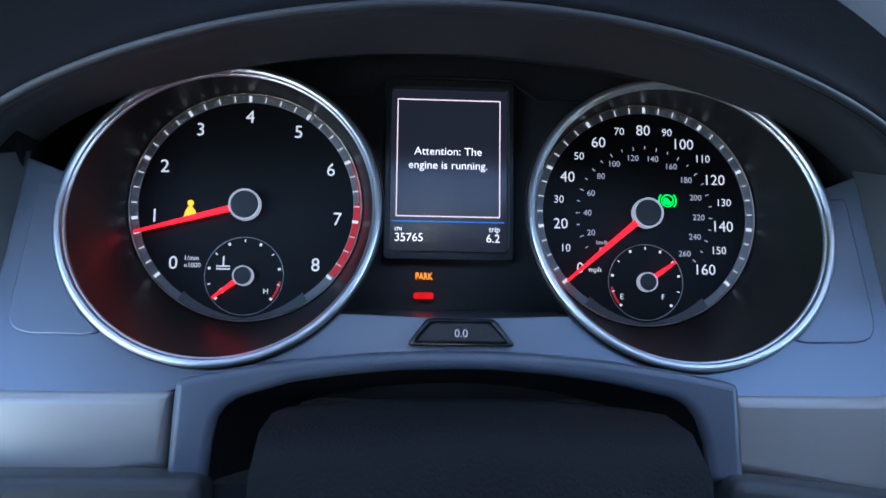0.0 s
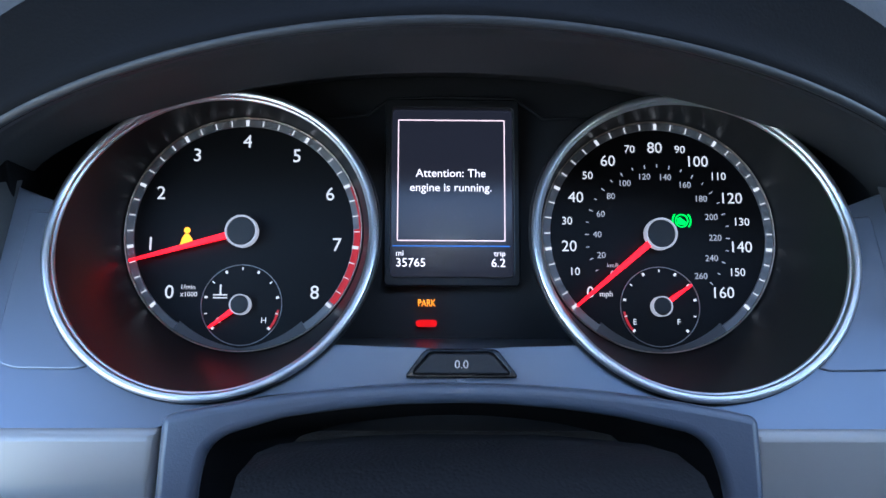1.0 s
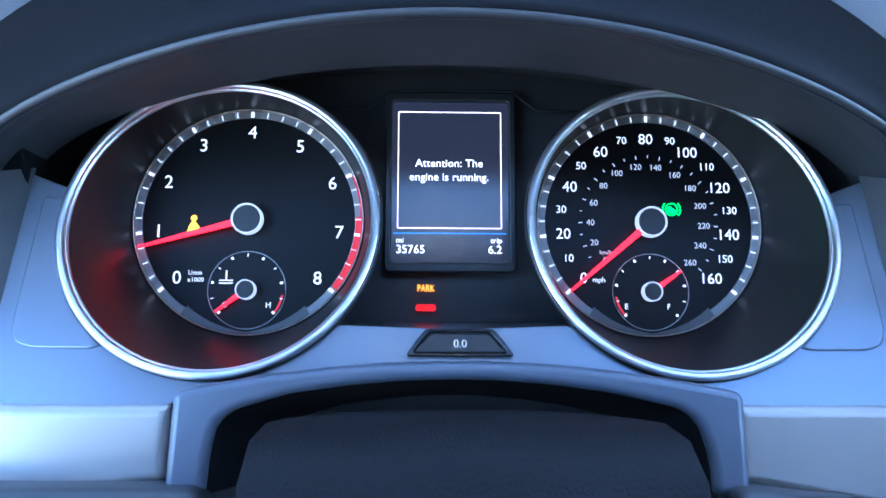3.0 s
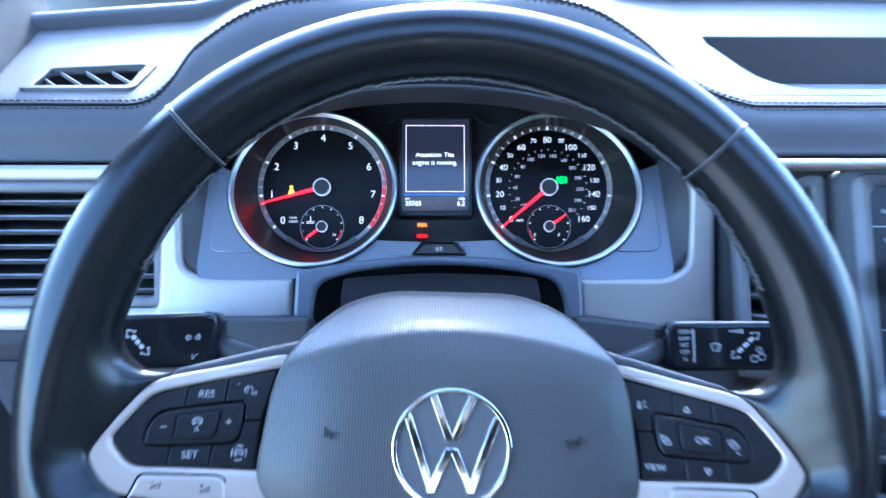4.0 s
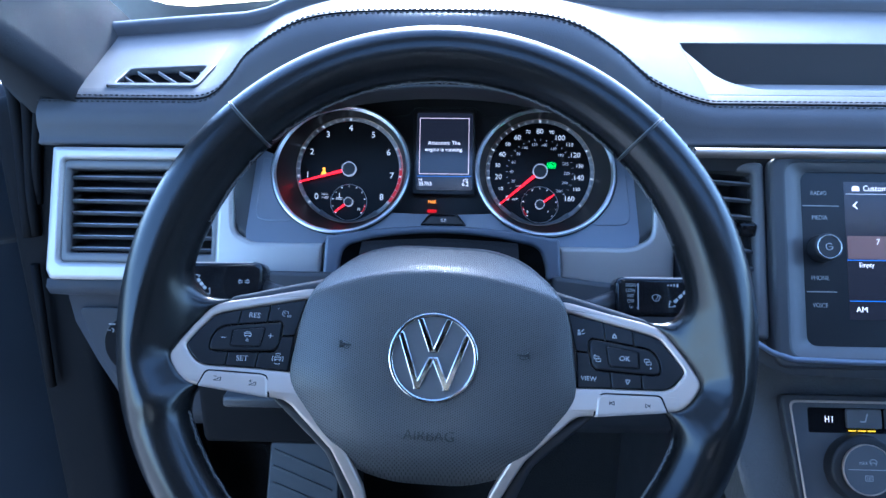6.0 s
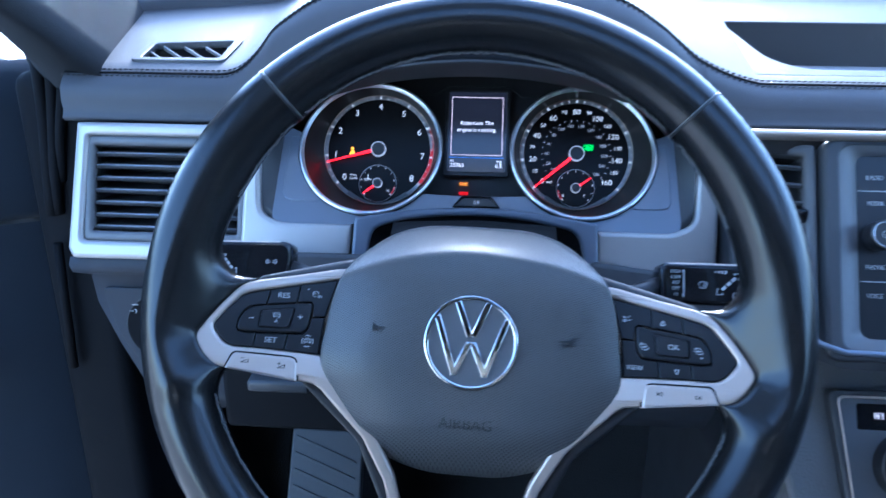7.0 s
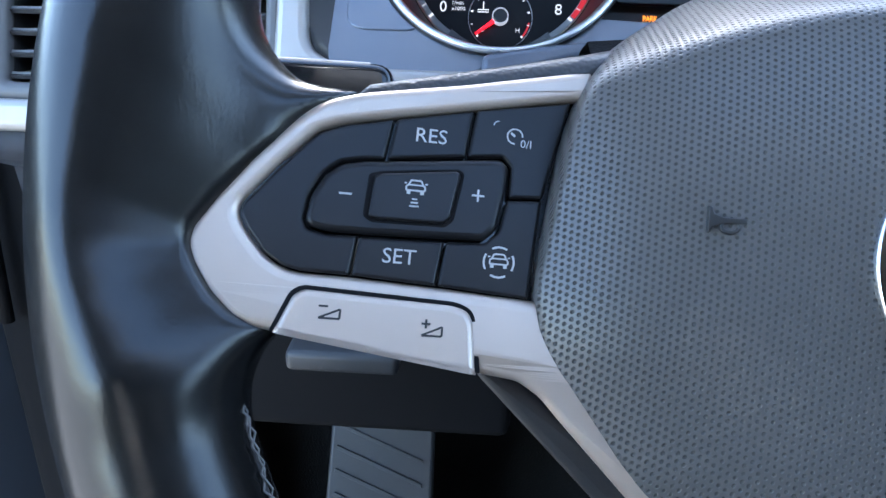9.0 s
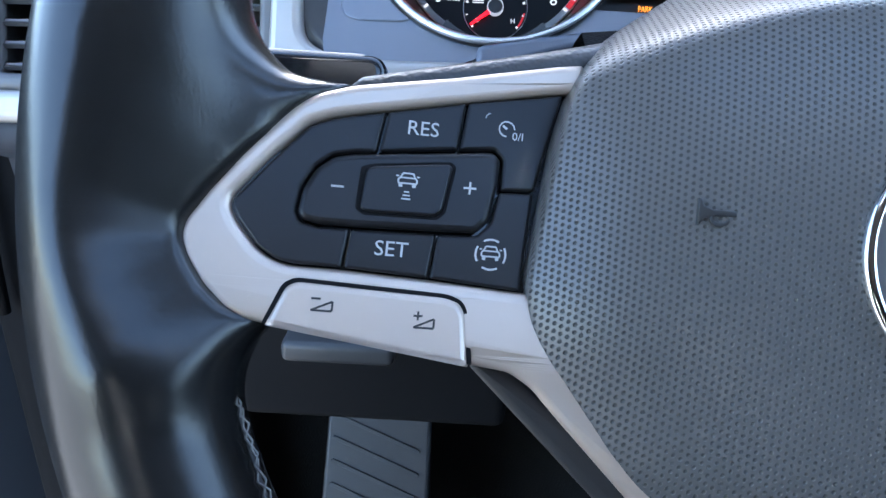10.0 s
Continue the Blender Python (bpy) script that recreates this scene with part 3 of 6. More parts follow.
def lip(x):
    """The lower front edge of the dash pad, which rises over the cluster as a hood."""
    d = abs(x + 0.006) / 0.178
    side = min(1.0, max(0.0, (x - 0.10) / 0.12))
    flat = Vector((x, 0.233 - 0.013 * side, 0.772 + 0.007 * side))
    if d < 1:
        v, w = lip_curve(x)
        return flat.lerp(K @ Vector((x, v, -w)), min(1.0, (1 - d) / 0.08))
    return flat


xs = sorted(set([round(-0.345 + 0.005 * k, 4) for k in range(0, 196)] + [round(-0.184 + 0.001 * k, 4) for k in range(14)] + [round(0.158 + 0.001 * k, 4) for k in range(16)]))
dash = thing("dashboard", "dark grey soft-touch dashboard with stitched leather-like front pad", "dashboard", (0.1, 0.3, 0.7), kind="structure")
rows = []
for x in xs:
    top = Vector((x, front_edge(x), top_z(x, front_edge(x))))
    low = lip(x)
    row = []
    for f in (0, 0.04, 0.11, 0.16, 0.21, 0.29, 0.42, 0.65, 0.85, 0.95, 1.0):
        p = top.lerp(low, f)
        bulge = 0.012 * math.sin(math.pi * min(1, f * 1.15) ** 0.8) if f < 0.87 else 0
        row.append(p + Vector((0, -bulge * 1.1, bulge * 0.9 * min(1.0, hump(x) * 2))))
    row.append(low + Vector((0, 0.004, -0.003)))
    row.append(low + Vector((0, 0.014, -0.001)))
    rows.append(row)
pad_rows = rows
part("front_pad", strips(rows), PADFRONT, dash, "padded dark grey dash front with double stitching")
# top surface: the hump in the middle, flat plates with openings at both sides
rows = [[(x, y, top_z(x, y)) for y in [front_edge(x) + (ridge(x) + 0.004 - front_edge(x)) * k / 15 for k in range(16)]] for x in [round(-0.214 + 0.0043 * k, 4) for k in range(101)]]
part("upper_pad", strips(rows), PAD, dash)
slope = lambda p: Vector((p.x, p.y, p.z + 0.814 + (p.y - 0.262) * 0.33))
part("upper_pad", plate([[(-0.36, 0.262), (-0.214, 0.262)] + [(x, ridge(x) + 0.004) for x in (-0.214, -0.25, -0.29, -0.33, -0.36)], rounded([(-0.290, 0.2675), (-0.219, 0.268), (-0.212 - 0.008, 0.306), (-0.288, 0.297)], 0.004)], 0, 0.003, 0.0002, ONE, slope), PAD, dash)
TRAY = rounded([(0.214, 0.366), (0.234, 0.290, 0.03), (0.258, 0.2705, 0.02), (0.60, 0.2705), (0.60, 0.366)], 0.006)
part("upper_pad", plate([[(x, front_edge(x)) for x in (0.215, 0.22, 0.63)] + [(x, ridge(x) + 0.004) for x in (0.63, 0.55, 0.45, 0.35, 0.27, 0.215)], TRAY], 0, 0.003, 0.0012, ONE, slope), PAD, dash)
part("filler", box(-0.334, -0.165, 0.252, 0.275, 0.735, 0.786, bevel=0.001), BLACK, dash)
part("filler", box(0.188, 0.62, 0.190, 0.235, 0.764, 0.7765, bevel=0.001), DARK, dash)
# tray
tray_wall = [[(x, y, 0.814 + (y - 0.262) * 0.33 - d) for x, y in TRAY + TRAY[:1]] for d in (0.001, 0.045)]
part("tray_wall", strips(tray_wall), DARK, dash)
part("tray_floor", box(0.21, 0.61, 0.262, 0.372, 0.800, 0.810, bevel=0.002), TRAYFLOOR, dash)
# ridge under the windscreen
rows = []
for x in [round(-0.37 + 0.02 * k, 3) for k in range(51)]:
    y = ridge(x)
    z = top_z(x, y)
    rows.append([(x, y - 0.008, z - 0.012), (x, y - 0.006, z - 0.003), (x, y - 0.004, z + 0.006), (x, y - 0.001, z + 0.010), (x, y + 0.006, z + 0.0125), (x, y + 0.025, z + 0.012), (x, y + 0.045, z + 0.004), (x, y + 0.08, z - 0.015), (x, 0.66, z - 0.012)])
part("windscreen_ridge", strips(rows), PAD, dash)


def stitches(name, path, pitch, length, radius, material, parent, start=0.0):
    """A row of stitches, joined, along a line of points."""
    pts = [Vector(p) for p in path]
    dist, out, want = 0.0, [], start
    verts, faces = [], []
    for a, b in zip(pts, pts[1:]):
        seg = (b - a).length
        while seg > 1e-9 and want <= dist + seg:
            p = a.lerp(b, (want - dist) / seg)
            d = (b - a).normalized()
            base = len(verts)
            u = d.orthogonal().normalized()
            w = d.cross(u)
            for q, r in ((p - d * length / 2, 0.35), (p, 1.0), (p + d * length / 2, 0.35)):
                for k in range(5):
                    ang = 2 * math.pi * k / 5
                    verts.append(q + (u * math.cos(ang) + w * math.sin(ang)) * radius * r)
            for r in range(2):
                for k in range(5):
                    faces.append((base + r * 5 + k, base + r * 5 + (k + 1) % 5, base + r * 5 + 5 + (k + 1) % 5, base + r * 5 + 5 + k))
            want += pitch
        dist += seg
    return tagged(part(name, mesh_of(name, verts, faces), material, parent), kind="stuff")


part("seam_groove", tube([r[3] + Vector((0, -0.0002, 0.0002)) for r in pad_rows], 0.0011, sides=6), BLACK, dash)
for k in (2, 4):
    line = [r[k] + Vector((0, -0.0006, 0.0006)) for r in pad_rows]
    stitches("stitching", line, 0.0046, 0.0034, 0.0008, DARKTHREAD, dash)
# black strip laid over the lower front of the hood in place of shade
part("hood_shade_strip", strips([[p + Vector((0, -0.0016, 0.0008 if k else 0.0)) for k, p in enumerate(r[7:])] for x, r in zip(xs, pad_rows) if abs(x + 0.006) < 0.1755]), BLACK, dash, "black strip for the shade on the lower front of the instrument hood")
# inside of the hood
rows = []
for k in range(-4, 66):
    t = min(1.0, max(-1.0, (k - 30.5) / 30.5))
    x = -0.006 + 0.176 * math.sin(t * math.pi / 2)
    v, w0 = lip_curve(x)
    down = max(0, -k, k - 61) / 4 * 0.036
    d = abs(x + 0.006) / 0.178
    row = []
    for f, rise in ((0, 0), (0.02, 0.0005), (0.05, 0.0095), (0.25, 0.0098), (0.265, 0.0088), (0.30, 0.0086), (0.62, 0.0102), (0.64, 0.0106), (0.66, 0.0130), (0.70, 0.0220), (1.0, 0.0240)):
        up = rise * (1 - d ** 6)
        row.append((-0.006 + (x + 0.006) * (1 - 0.02 * f), v + up - down, -(w0 + (0.239 - w0) * f)))
    rows.append(row)
part("hood_lining", strips(rows, K), LINING, dash, "matt black inner side of the instrument hood")

part("hood_edge", tube([K @ Vector((x, lip_curve(x)[0] - 0.0006, -lip_curve(x)[1])) for x in [-0.006 + 0.168 * (k / 40) for k in range(-40, 41)]], 0.0016, sides=8), MID, dash)

# ---- silver trim and cowl ----
LEFT_PLANE = lambda p: Vector((p.x, 0.205 + (p.y - 0.70) * 0.35 - p.z, p.y + 0.35 * p.z))
vent_hole = rounded([(-0.319, 0.7595), (-0.3225, 0.6785), (-0.1915, 0.6785), (-0.1885, 0.7595)], 0.004)
part_trim = thing("trim_frame", "satin silver trim frame round the air vent and beside the dials", "trim", (-0.2, 0.2, 0.665), kind="structure")
outline = rounded([(-0.3295, 0.7695), (-0.3345, 0.672), (-0.3305, 0.6645), (-0.150, 0.6655), (-0.1015, 0.6715), (-0.1005, 0.6965), (-0.160, 0.6965, 0.007), (-0.1755, 0.704, 0.007), (-0.177, 0.752), (-0.172, 0.7695)], 0.002)
part("frame", plate([outline, vent_hole], 0.004, 0.010, 0.0038, ONE, LEFT_PLANE, 4), TRIM, part_trim)
trim_right = thing("trim_frame", "satin silver trim plate beside the dials", "trim", (0.15, 0.2, 0.665), kind="structure")
outline = rounded([(0.0925, 0.6965), (0.0925, 0.6715), (0.150, 0.6615), (0.186, 0.6555), (0.1865, 0.7695), (0.165, 0.7695), (0.1695, 0.752), (0.168, 0.704, 0.007), (0.152, 0.6965, 0.007)][::-1], 0.002)
part("frame", plate([outline], 0.004, 0.010, 0.0038, ONE, LEFT_PLANE, 4), TRIM, trim_right)
cowl = thing("column_cowl", "dark grey arched cowl under the dials above the steering column", "trim", K @ Vector((0, 0.06, -0.18)))
top_arch = [(x, 0.0976 - 0.0103 * ((x + 0.003) / 0.0955) ** 2) for x in [0.0925 - 0.0095 * k for k in range(21)]]
low_arch = [(-0.0990, 0.0540), (-0.0862, 0.0540), (-0.0852, 0.0675), (-0.0832, 0.0770), (-0.0776, 0.0815), (-0.0591, 0.0869), (-0.0414, 0.0893), (-0.0237, 0.0910), (-0.0030, 0.0915), (0.0120, 0.0911), (0.0300, 0.0896), (0.0479, 0.0872), (0.0715, 0.0820), (0.0768, 0.0778), (0.0790, 0.0722), (0.0808, 0.0650), (0.0815, 0.0540), (0.0935, 0.0540)]
part("arch", plate([rounded(top_arch + low_arch, 0.003)], -0.174, 0.010, 0.0028, K, None, 5), COWL, cowl)
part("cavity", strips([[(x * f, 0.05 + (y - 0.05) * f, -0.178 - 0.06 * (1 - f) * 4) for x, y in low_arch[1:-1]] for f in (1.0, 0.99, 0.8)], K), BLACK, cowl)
part("column", plate([rounded([(-0.062, -0.06), (0.062, -0.06), (0.066, 0.03), (0.045, 0.048), (-0.045, 0.048), (-0.066, 0.03)], 0.012)], -0.035, 0.16, 0.008, K, None, 3), BLACK, cowl, "black plastic steering column cover")
part("gaiter", strips([[(-0.060 + 0.0115 * k, v - 0.00012 * (k - 5) ** 2, -w + 0.002 * math.sin(k * 1.3 + v * 90)) for k in range(11)] for v, w in ((0.010, 0.10), (0.050, 0.105), (0.072, 0.112), (0.081, 0.125), (0.0835, 0.145), (0.082, 0.175))], K), SKIN, cowl, "black grained leather gaiter above the column")
part("cheek", plate([rounded([(-0.20, 0.058), (-0.20, 0.02), (-0.085, 0.03), (-0.085, 0.058)], 0.006)], -0.165, 0.02, 0.004), MID, cowl)
part("cheek", plate([rounded([(0.085, 0.058), (0.085, 0.03), (0.20, 0.0), (0.20, 0.045)], 0.006)], -0.165, 0.02, 0.004), MID, cowl)

# ---- air vents ----
def vent(label, x0, x1, z0, z1, slats, fascia, tab=None):
    """A vent: bevelled frame, dark box behind, tilted slats."""
    mid = fascia(Vector(((x0 + x1) / 2, z0, 0)))
    v = thing("air_vent", label, "air vent", mid, "dashboard air vents")
    g = 0.008
    part("frame", plate([rounded([(x0, z0), (x1, z0), (x1, z1), (x0, z1)], 0.004), rounded([(x0 + g, z0 + g), (x1 - g, z0 + g), (x1 - g, z1 - g), (x0 + g, z1 - g)], 0.002)], 0.0012, 0.014, 0.003, ONE, fascia, 3), GREY, v)
    part("box", plate([[(x0, z0), (x1, z0), (x1, z1), (x0, z1)]], -0.045, 0.004, 0.0004, ONE, fascia), DARK, v)
    for a, b, c, d in ((x0, x0 + g, z0, z1), (x1 - g, x1, z0, z1)):
        part("side", plate([[(a, c), (b, c), (b, d), (a, d)]], -0.005, 0.04, 0.0004, ONE, fascia), DARK, v)
    for a, b in ((z0 - 0.004, z0 + g), (z1 - g, z1 + 0.004)):
        part("side", plate([[(x0, a), (x1, a), (x1, b), (x0, b)]], -0.0105, 0.036, 0.0004, ONE, fascia), DARK, v)
    step = (z1 - z0 - 2 * g) / slats
    for k in range(slats):
        z = z0 + g + step * (k + 0.5)
        prof = [(0.0, 0.0012), (-0.002, 0.0002), (-0.0004, -0.0012), (0.026, 0.0065), (0.026, 0.0085)]
        rows = [[fascia(Vector((x, z + dz - 0.002, -0.004 - dy))) for dy, dz in prof + prof[:1]] for x in (x0 + g - 0.002, x1 - g + 0.002)]
        slat = part("slat", strips(rows, smooth=False), MID, v)
        line = [fascia(Vector((x, z - 0.0008, -0.0045))) for x in (x0 + g - 0.001, x1 - g + 0.001)]
        part("slat_edge", tube(line, 0.0010, sides=8), SLATE, slat)
    if tab:
        part("tab", box(tab[0] - 0.006, tab[0] + 0.006, fascia(Vector((tab[0], tab[1], 0))).y - 0.004, fascia(Vector((tab[0], tab[1], 0))).y + 0.012, tab[1] - 0.005, tab[1] + 0.005, bevel=0.0015), GLOSS, v)
    return v


vent("dark grey air vent with horizontal slats in a silver frame", -0.3235, -0.1875, 0.678, 0.760, 7, LEFT_PLANE, (-0.232, 0.725))
RIGHT_PLANE = lambda p: Vector((p.x, 0.155 + (p.y - 0.713) * 0.5 + max(0, 0.25 - p.x) * 0.35 - p.z, p.y + 0.5 * p.z))
vent("dark grey tall air vent with thin slats beside the screen", 0.188, 0.2415, 0.652, 0.772, 9, RIGHT_PLANE, (0.229, 0.725))
top_vent = thing("demister_vent", "dark slanted demister vent in the top of the dashboard", "air vent", (-0.255, 0.285, 0.815))
part("frame", plate([rounded([(-0.297, 0.2635), (-0.2165, 0.264), (-0.2115, 0.311), (-0.292, 0.302)], 0.006), rounded([(-0.289, 0.269), (-0.222, 0.270), (-0.2195, 0.304), (-0.2865, 0.296)], 0.003)], 0.0020, 0.006, 0.0010, ONE, slope, 3), PAD, top_vent)
part("box", plate([[(-0.300, 0.260), (-0.210, 0.260), (-0.210, 0.330), (-0.30, 0.330)]], -0.030, 0.003, 0.0003, ONE, slope), BLACK, top_vent)
well = rounded([(-0.290, 0.268), (-0.221, 0.269), (-0.2185, 0.305), (-0.2875, 0.297)], 0.003)
part("well", strips([[slope(Vector((x, y, -d))) for x, y in well + well[:1]] for d in (0.001, 0.030)]), BLACK, top_vent)
for k in range(5):
    x = -0.300 + 0.019 * k
    a, b = max(x, -0.289), min(x + 0.030, -0.2205)
    part("slat", plate([[(a, 0.297 - (a - x) * 0.95), (a + 0.0012, 0.297 - (a - x) * 0.95), (b, 0.299 - (b - x) * 0.95), (b - 0.0012, 0.299 - (b - x) * 0.95)]], -0.0005, 0.003, 0.0002, ONE, slope), SLATE, top_vent)

# ---- steering wheel ----
wheel = thing("steering_wheel", "black leather steering wheel with silver spokes and dimpled hub", "steering wheel", WHEEL @ Vector((0, 0, -0.03)))
RIM_X, RIM_Y, RIM_R, RIM_Z = -0.0010, 0.0135, 0.1625, -0.0030


def rim_radius(a):
    """Half the thickness of the rim, thicker at the thumb grips."""
    d = np.minimum(*[np.abs((a - g + 180) % 360 - 180) for g in (22, 158)])
    e = np.minimum(*[np.abs((a - g + 180) % 360 - 180) for g in (-15, 195)])
    return 0.0163 + 0.0016 * np.exp(-(d / 22) ** 2) + 0.0010 * np.exp(-(e / 25) ** 2)


wing = [(-0.0734, 0.0362), (-0.1012, 0.0295), (-0.1205, 0.0253), (-0.1274, 0.0228, 0.004), (-0.1312, 0.0195), (-0.1394, 0.0097), (-0.1448, 0.0017), (-0.1484, -0.0046), (-0.1488, -0.0078), (-0.1473, -0.0115), (-0.1436, -0.0168), (-0.1391, -0.0209), (-0.1359, -0.0223), (-0.1317, -0.0230), (-0.0931, -0.0283), (-0.0849, -0.0293), (-0.0803, -0.0321), (-0.0754, -0.0371), (-0.0560, -0.0560), (-0.0430, -0.0790), (-0.0335, -0.110), (-0.031, -0.145),
        (-0.026, -0.145), (-0.0285, -0.108), (-0.0370, -0.076), (-0.0490, -0.053), (-0.0735, -0.0265), (-0.0800, -0.0139), (-0.1018, -0.0126), (-0.1189, -0.0119), (-0.1283, -0.0118), (-0.1314, -0.0111), (-0.1348, -0.0090), (-0.1390, -0.0042), (-0.1404, -0.0016), (-0.1401, 0.0006), (-0.1341, 0.0090), (-0.1282, 0.0162), (-0.1236, 0.0183), (-0.1129, 0.0209), (-0.0770, 0.0290), (-0.0734, 0.0298)]
# the spoke's face rises outwards to the rim and leans back at its upper side
FACE_0, FACE_X, FACE_Y = -0.010, 0.22, -0.18


def spoke_z(x, y):
    soft = lambda v, w: w * np.logaddexp(0.0, v / w)
    return FACE_0 + FACE_X * (0.078 + soft(np.abs(x) - 0.078, 0.004) - 0.095) + FACE_Y * (soft(y + 0.032, 0.005) - 0.032) - 0.18 * soft(-0.045 - y, 0.005)


def outline_distance(points, X, Y):
    """Signed distance of a grid of places from a closed outline, negative inside."""
    best, inside = np.full(X.shape, 1.0), np.zeros(X.shape, bool)
    for (ax, ay), (bx, by) in zip(points, points[1:] + points[:1]):
        dx, dy = bx - ax, by - ay
        f = np.clip(((X - ax) * dx + (Y - ay) * dy) / (dx * dx + dy * dy + 1e-12), 0, 1)
        best = np.minimum(best, np.hypot(X - ax - f * dx, Y - ay - f * dy))
        if abs(dy) > 1e-9:
            inside ^= ((ay > Y) != (by > Y)) & (X < ax + (Y - ay) / dy * dx)
    return np.where(inside, -best, best)


def skin_of(d, origin, step):
    """The closed surface on which a grid of distances is nought."""
    neg = d < 0
    corners = [(i, j, k) for i in (0, 1) for j in (0, 1) for k in (0, 1)]
    n = np.array(d.shape) - 1
    view = lambda a, c: a[c[0]:c[0] + n[0], c[1]:c[1] + n[1], c[2]:c[2] + n[2]]
    count = sum(view(neg, c).astype(np.int8) for c in corners)
    cells = np.argwhere((count > 0) & (count < 8))
    at = {c: d[cells[:, 0] + c[0], cells[:, 1] + c[1], cells[:, 2] + c[2]] for c in corners}
    total, hits = np.zeros((len(cells), 3)), np.zeros(len(cells))
    for c in corners:
        for axis in range(3):
            if c[axis]:
                continue
            e = tuple(1 if m == axis else v for m, v in enumerate(c))
            a, b = at[c], at[e]
            cross = (a < 0) != (b < 0)
            f = np.where(cross, a / np.where(cross, a - b, 1), 0)
            p = np.array(c, float)[None, :].repeat(len(cells), 0)
            p[:, axis] += f
            total += p * cross[:, None]
            hits += cross
    verts = (cells + total / hits[:, None]) * step + np.array(origin)
    number = np.full(n, -1, np.int64)
    number[cells[:, 0], cells[:, 1], cells[:, 2]] = np.arange(len(cells))
    quads = []
    for axis in range(3):
        u, v = (axis + 1) % 3, (axis + 2) % 3
        a = [slice(None)] * 3
        b = [slice(None)] * 3
        a[axis], b[axis] = slice(0, -1), slice(1, None)
        change = neg[tuple(a)] != neg[tuple(b)]
        p = np.argwhere(change)
        p = p[(p[:, u] > 0) & (p[:, v] > 0) & (p[:, u] < n[u]) & (p[:, v] < n[v])]
        out = neg[tuple(a)][p[:, 0], p[:, 1], p[:, 2]]
        ring_ids = []
        for du, dv in ((-1, -1), (0, -1), (0, 0), (-1, 0)):
            q = p.copy()
            q[:, u] += du
            q[:, v] += dv
            ring_ids.append(number[q[:, 0], q[:, 1], q[:, 2]])
        q = np.stack(ring_ids, 1)
        quads.append(np.where(out[:, None], q, q[:, ::-1]))
    return verts, np.concatenate(quads)


def leather_rim(step=0.0010):
    """The rim, drawn in to the spokes as thumb rests, with a pocket in which each spoke's silver lies."""
    x, y, z = np.arange(-0.189, 0.189, step), np.arange(-0.174, 0.201, step), np.arange(-0.032, 0.0235, step)
    X, Y = np.meshgrid(x, y, indexing="ij")
    angle = np.degrees(np.arctan2(Y - RIM_Y, X - RIM_X))
    across = np.hypot(X - RIM_X, Y - RIM_Y) - RIM_R
    thick = rim_radius(angle)
    face = spoke_z(X, Y)
    web = outline_distance([(-0.1212, 0.0264), (-0.1340, 0.0266), (-0.1480, 0.0320), (-0.1570, 0.0280), (-0.1585, -0.0050), (-0.1520, -0.0310), (-0.1470, -0.0295), (-0.1385, -0.0248), (-0.1310, -0.0215), (-0.1310, 0.0150)], -np.abs(X), Y)
    pocket = outline_distance([p[:2] for p in wing[:18]] + [(-0.050, -0.045), (-0.050, 0.040)], -np.abs(X), Y) + 0.0010
    pocket = np.where(Y < -0.05, 1.0, pocket)
    d = np.empty((len(x), len(y), len(z)), np.float32)
    r = 0.0075
    for k, h in enumerate(z):
        tyre = np.sqrt(across ** 2 + ((h - RIM_Z) / 1.08) ** 2) - thick
        up = np.maximum(h - face - 0.0012, -0.022 - h)
        a, b = web + r, up + r
        flat = np.minimum(np.maximum(a, b), 0) + np.hypot(np.maximum(a, 0), np.maximum(b, 0)) - r
        w = 0.019
        f = np.clip(0.5 + 0.5 * (flat - tyre) / w, 0, 1)
        body = flat * (1 - f) + tyre * f - w * f * (1 - f)
        cap_z = (h - face - 0.0014 - 0.62 * np.maximum(pocket, 0.0)) / 1.18
        w = 0.005
        f = np.clip(0.5 - 0.5 * (cap_z - body) / w, 0, 1)
        body = cap_z * (1 - f) + body * f + w * f * (1 - f)
        hole = -np.maximum(pocket, face - 0.0016 - h)
        w = 0.0015
        f = np.clip(0.5 - 0.5 * (hole - body) / w, 0, 1)
        d[:, :, k] = hole * (1 - f) + body * f + w * f * (1 - f)
    verts, quads = skin_of(d, (x[0], y[0], z[0]), step)
    return mesh_of("rim", verts.tolist(), quads.tolist(), True, WHEEL)


def mirror(points):
    return [(-p[0], *p[1:]) for p in points][::-1]


def on_spoke(p):
    return Vector((p.x, p.y, p.z + float(spoke_z(p.x, p.y))))


low_spoke = [(-0.090, -0.0265), (-0.060, -0.046), (-0.034, -0.095), (-0.027, -0.160), (-0.037, -0.160), (-0.042, -0.100), (-0.060, -0.060), (-0.0935, -0.0290)]
rim = part("rim", leather_rim(), LEATHER, wheel, "worn black leather rim with thumb rests")
mod = rim.modifiers.new("smooth", "SMOOTH")
mod.factor, mod.iterations = 0.5, 7
for pts in (low_spoke, mirror(low_spoke)):
    part("lower_spoke", plate([rounded(pts, 0.004)], -0.0075, 0.020, 0.003, WHEEL, on_spoke, 3), DARK, wheel)

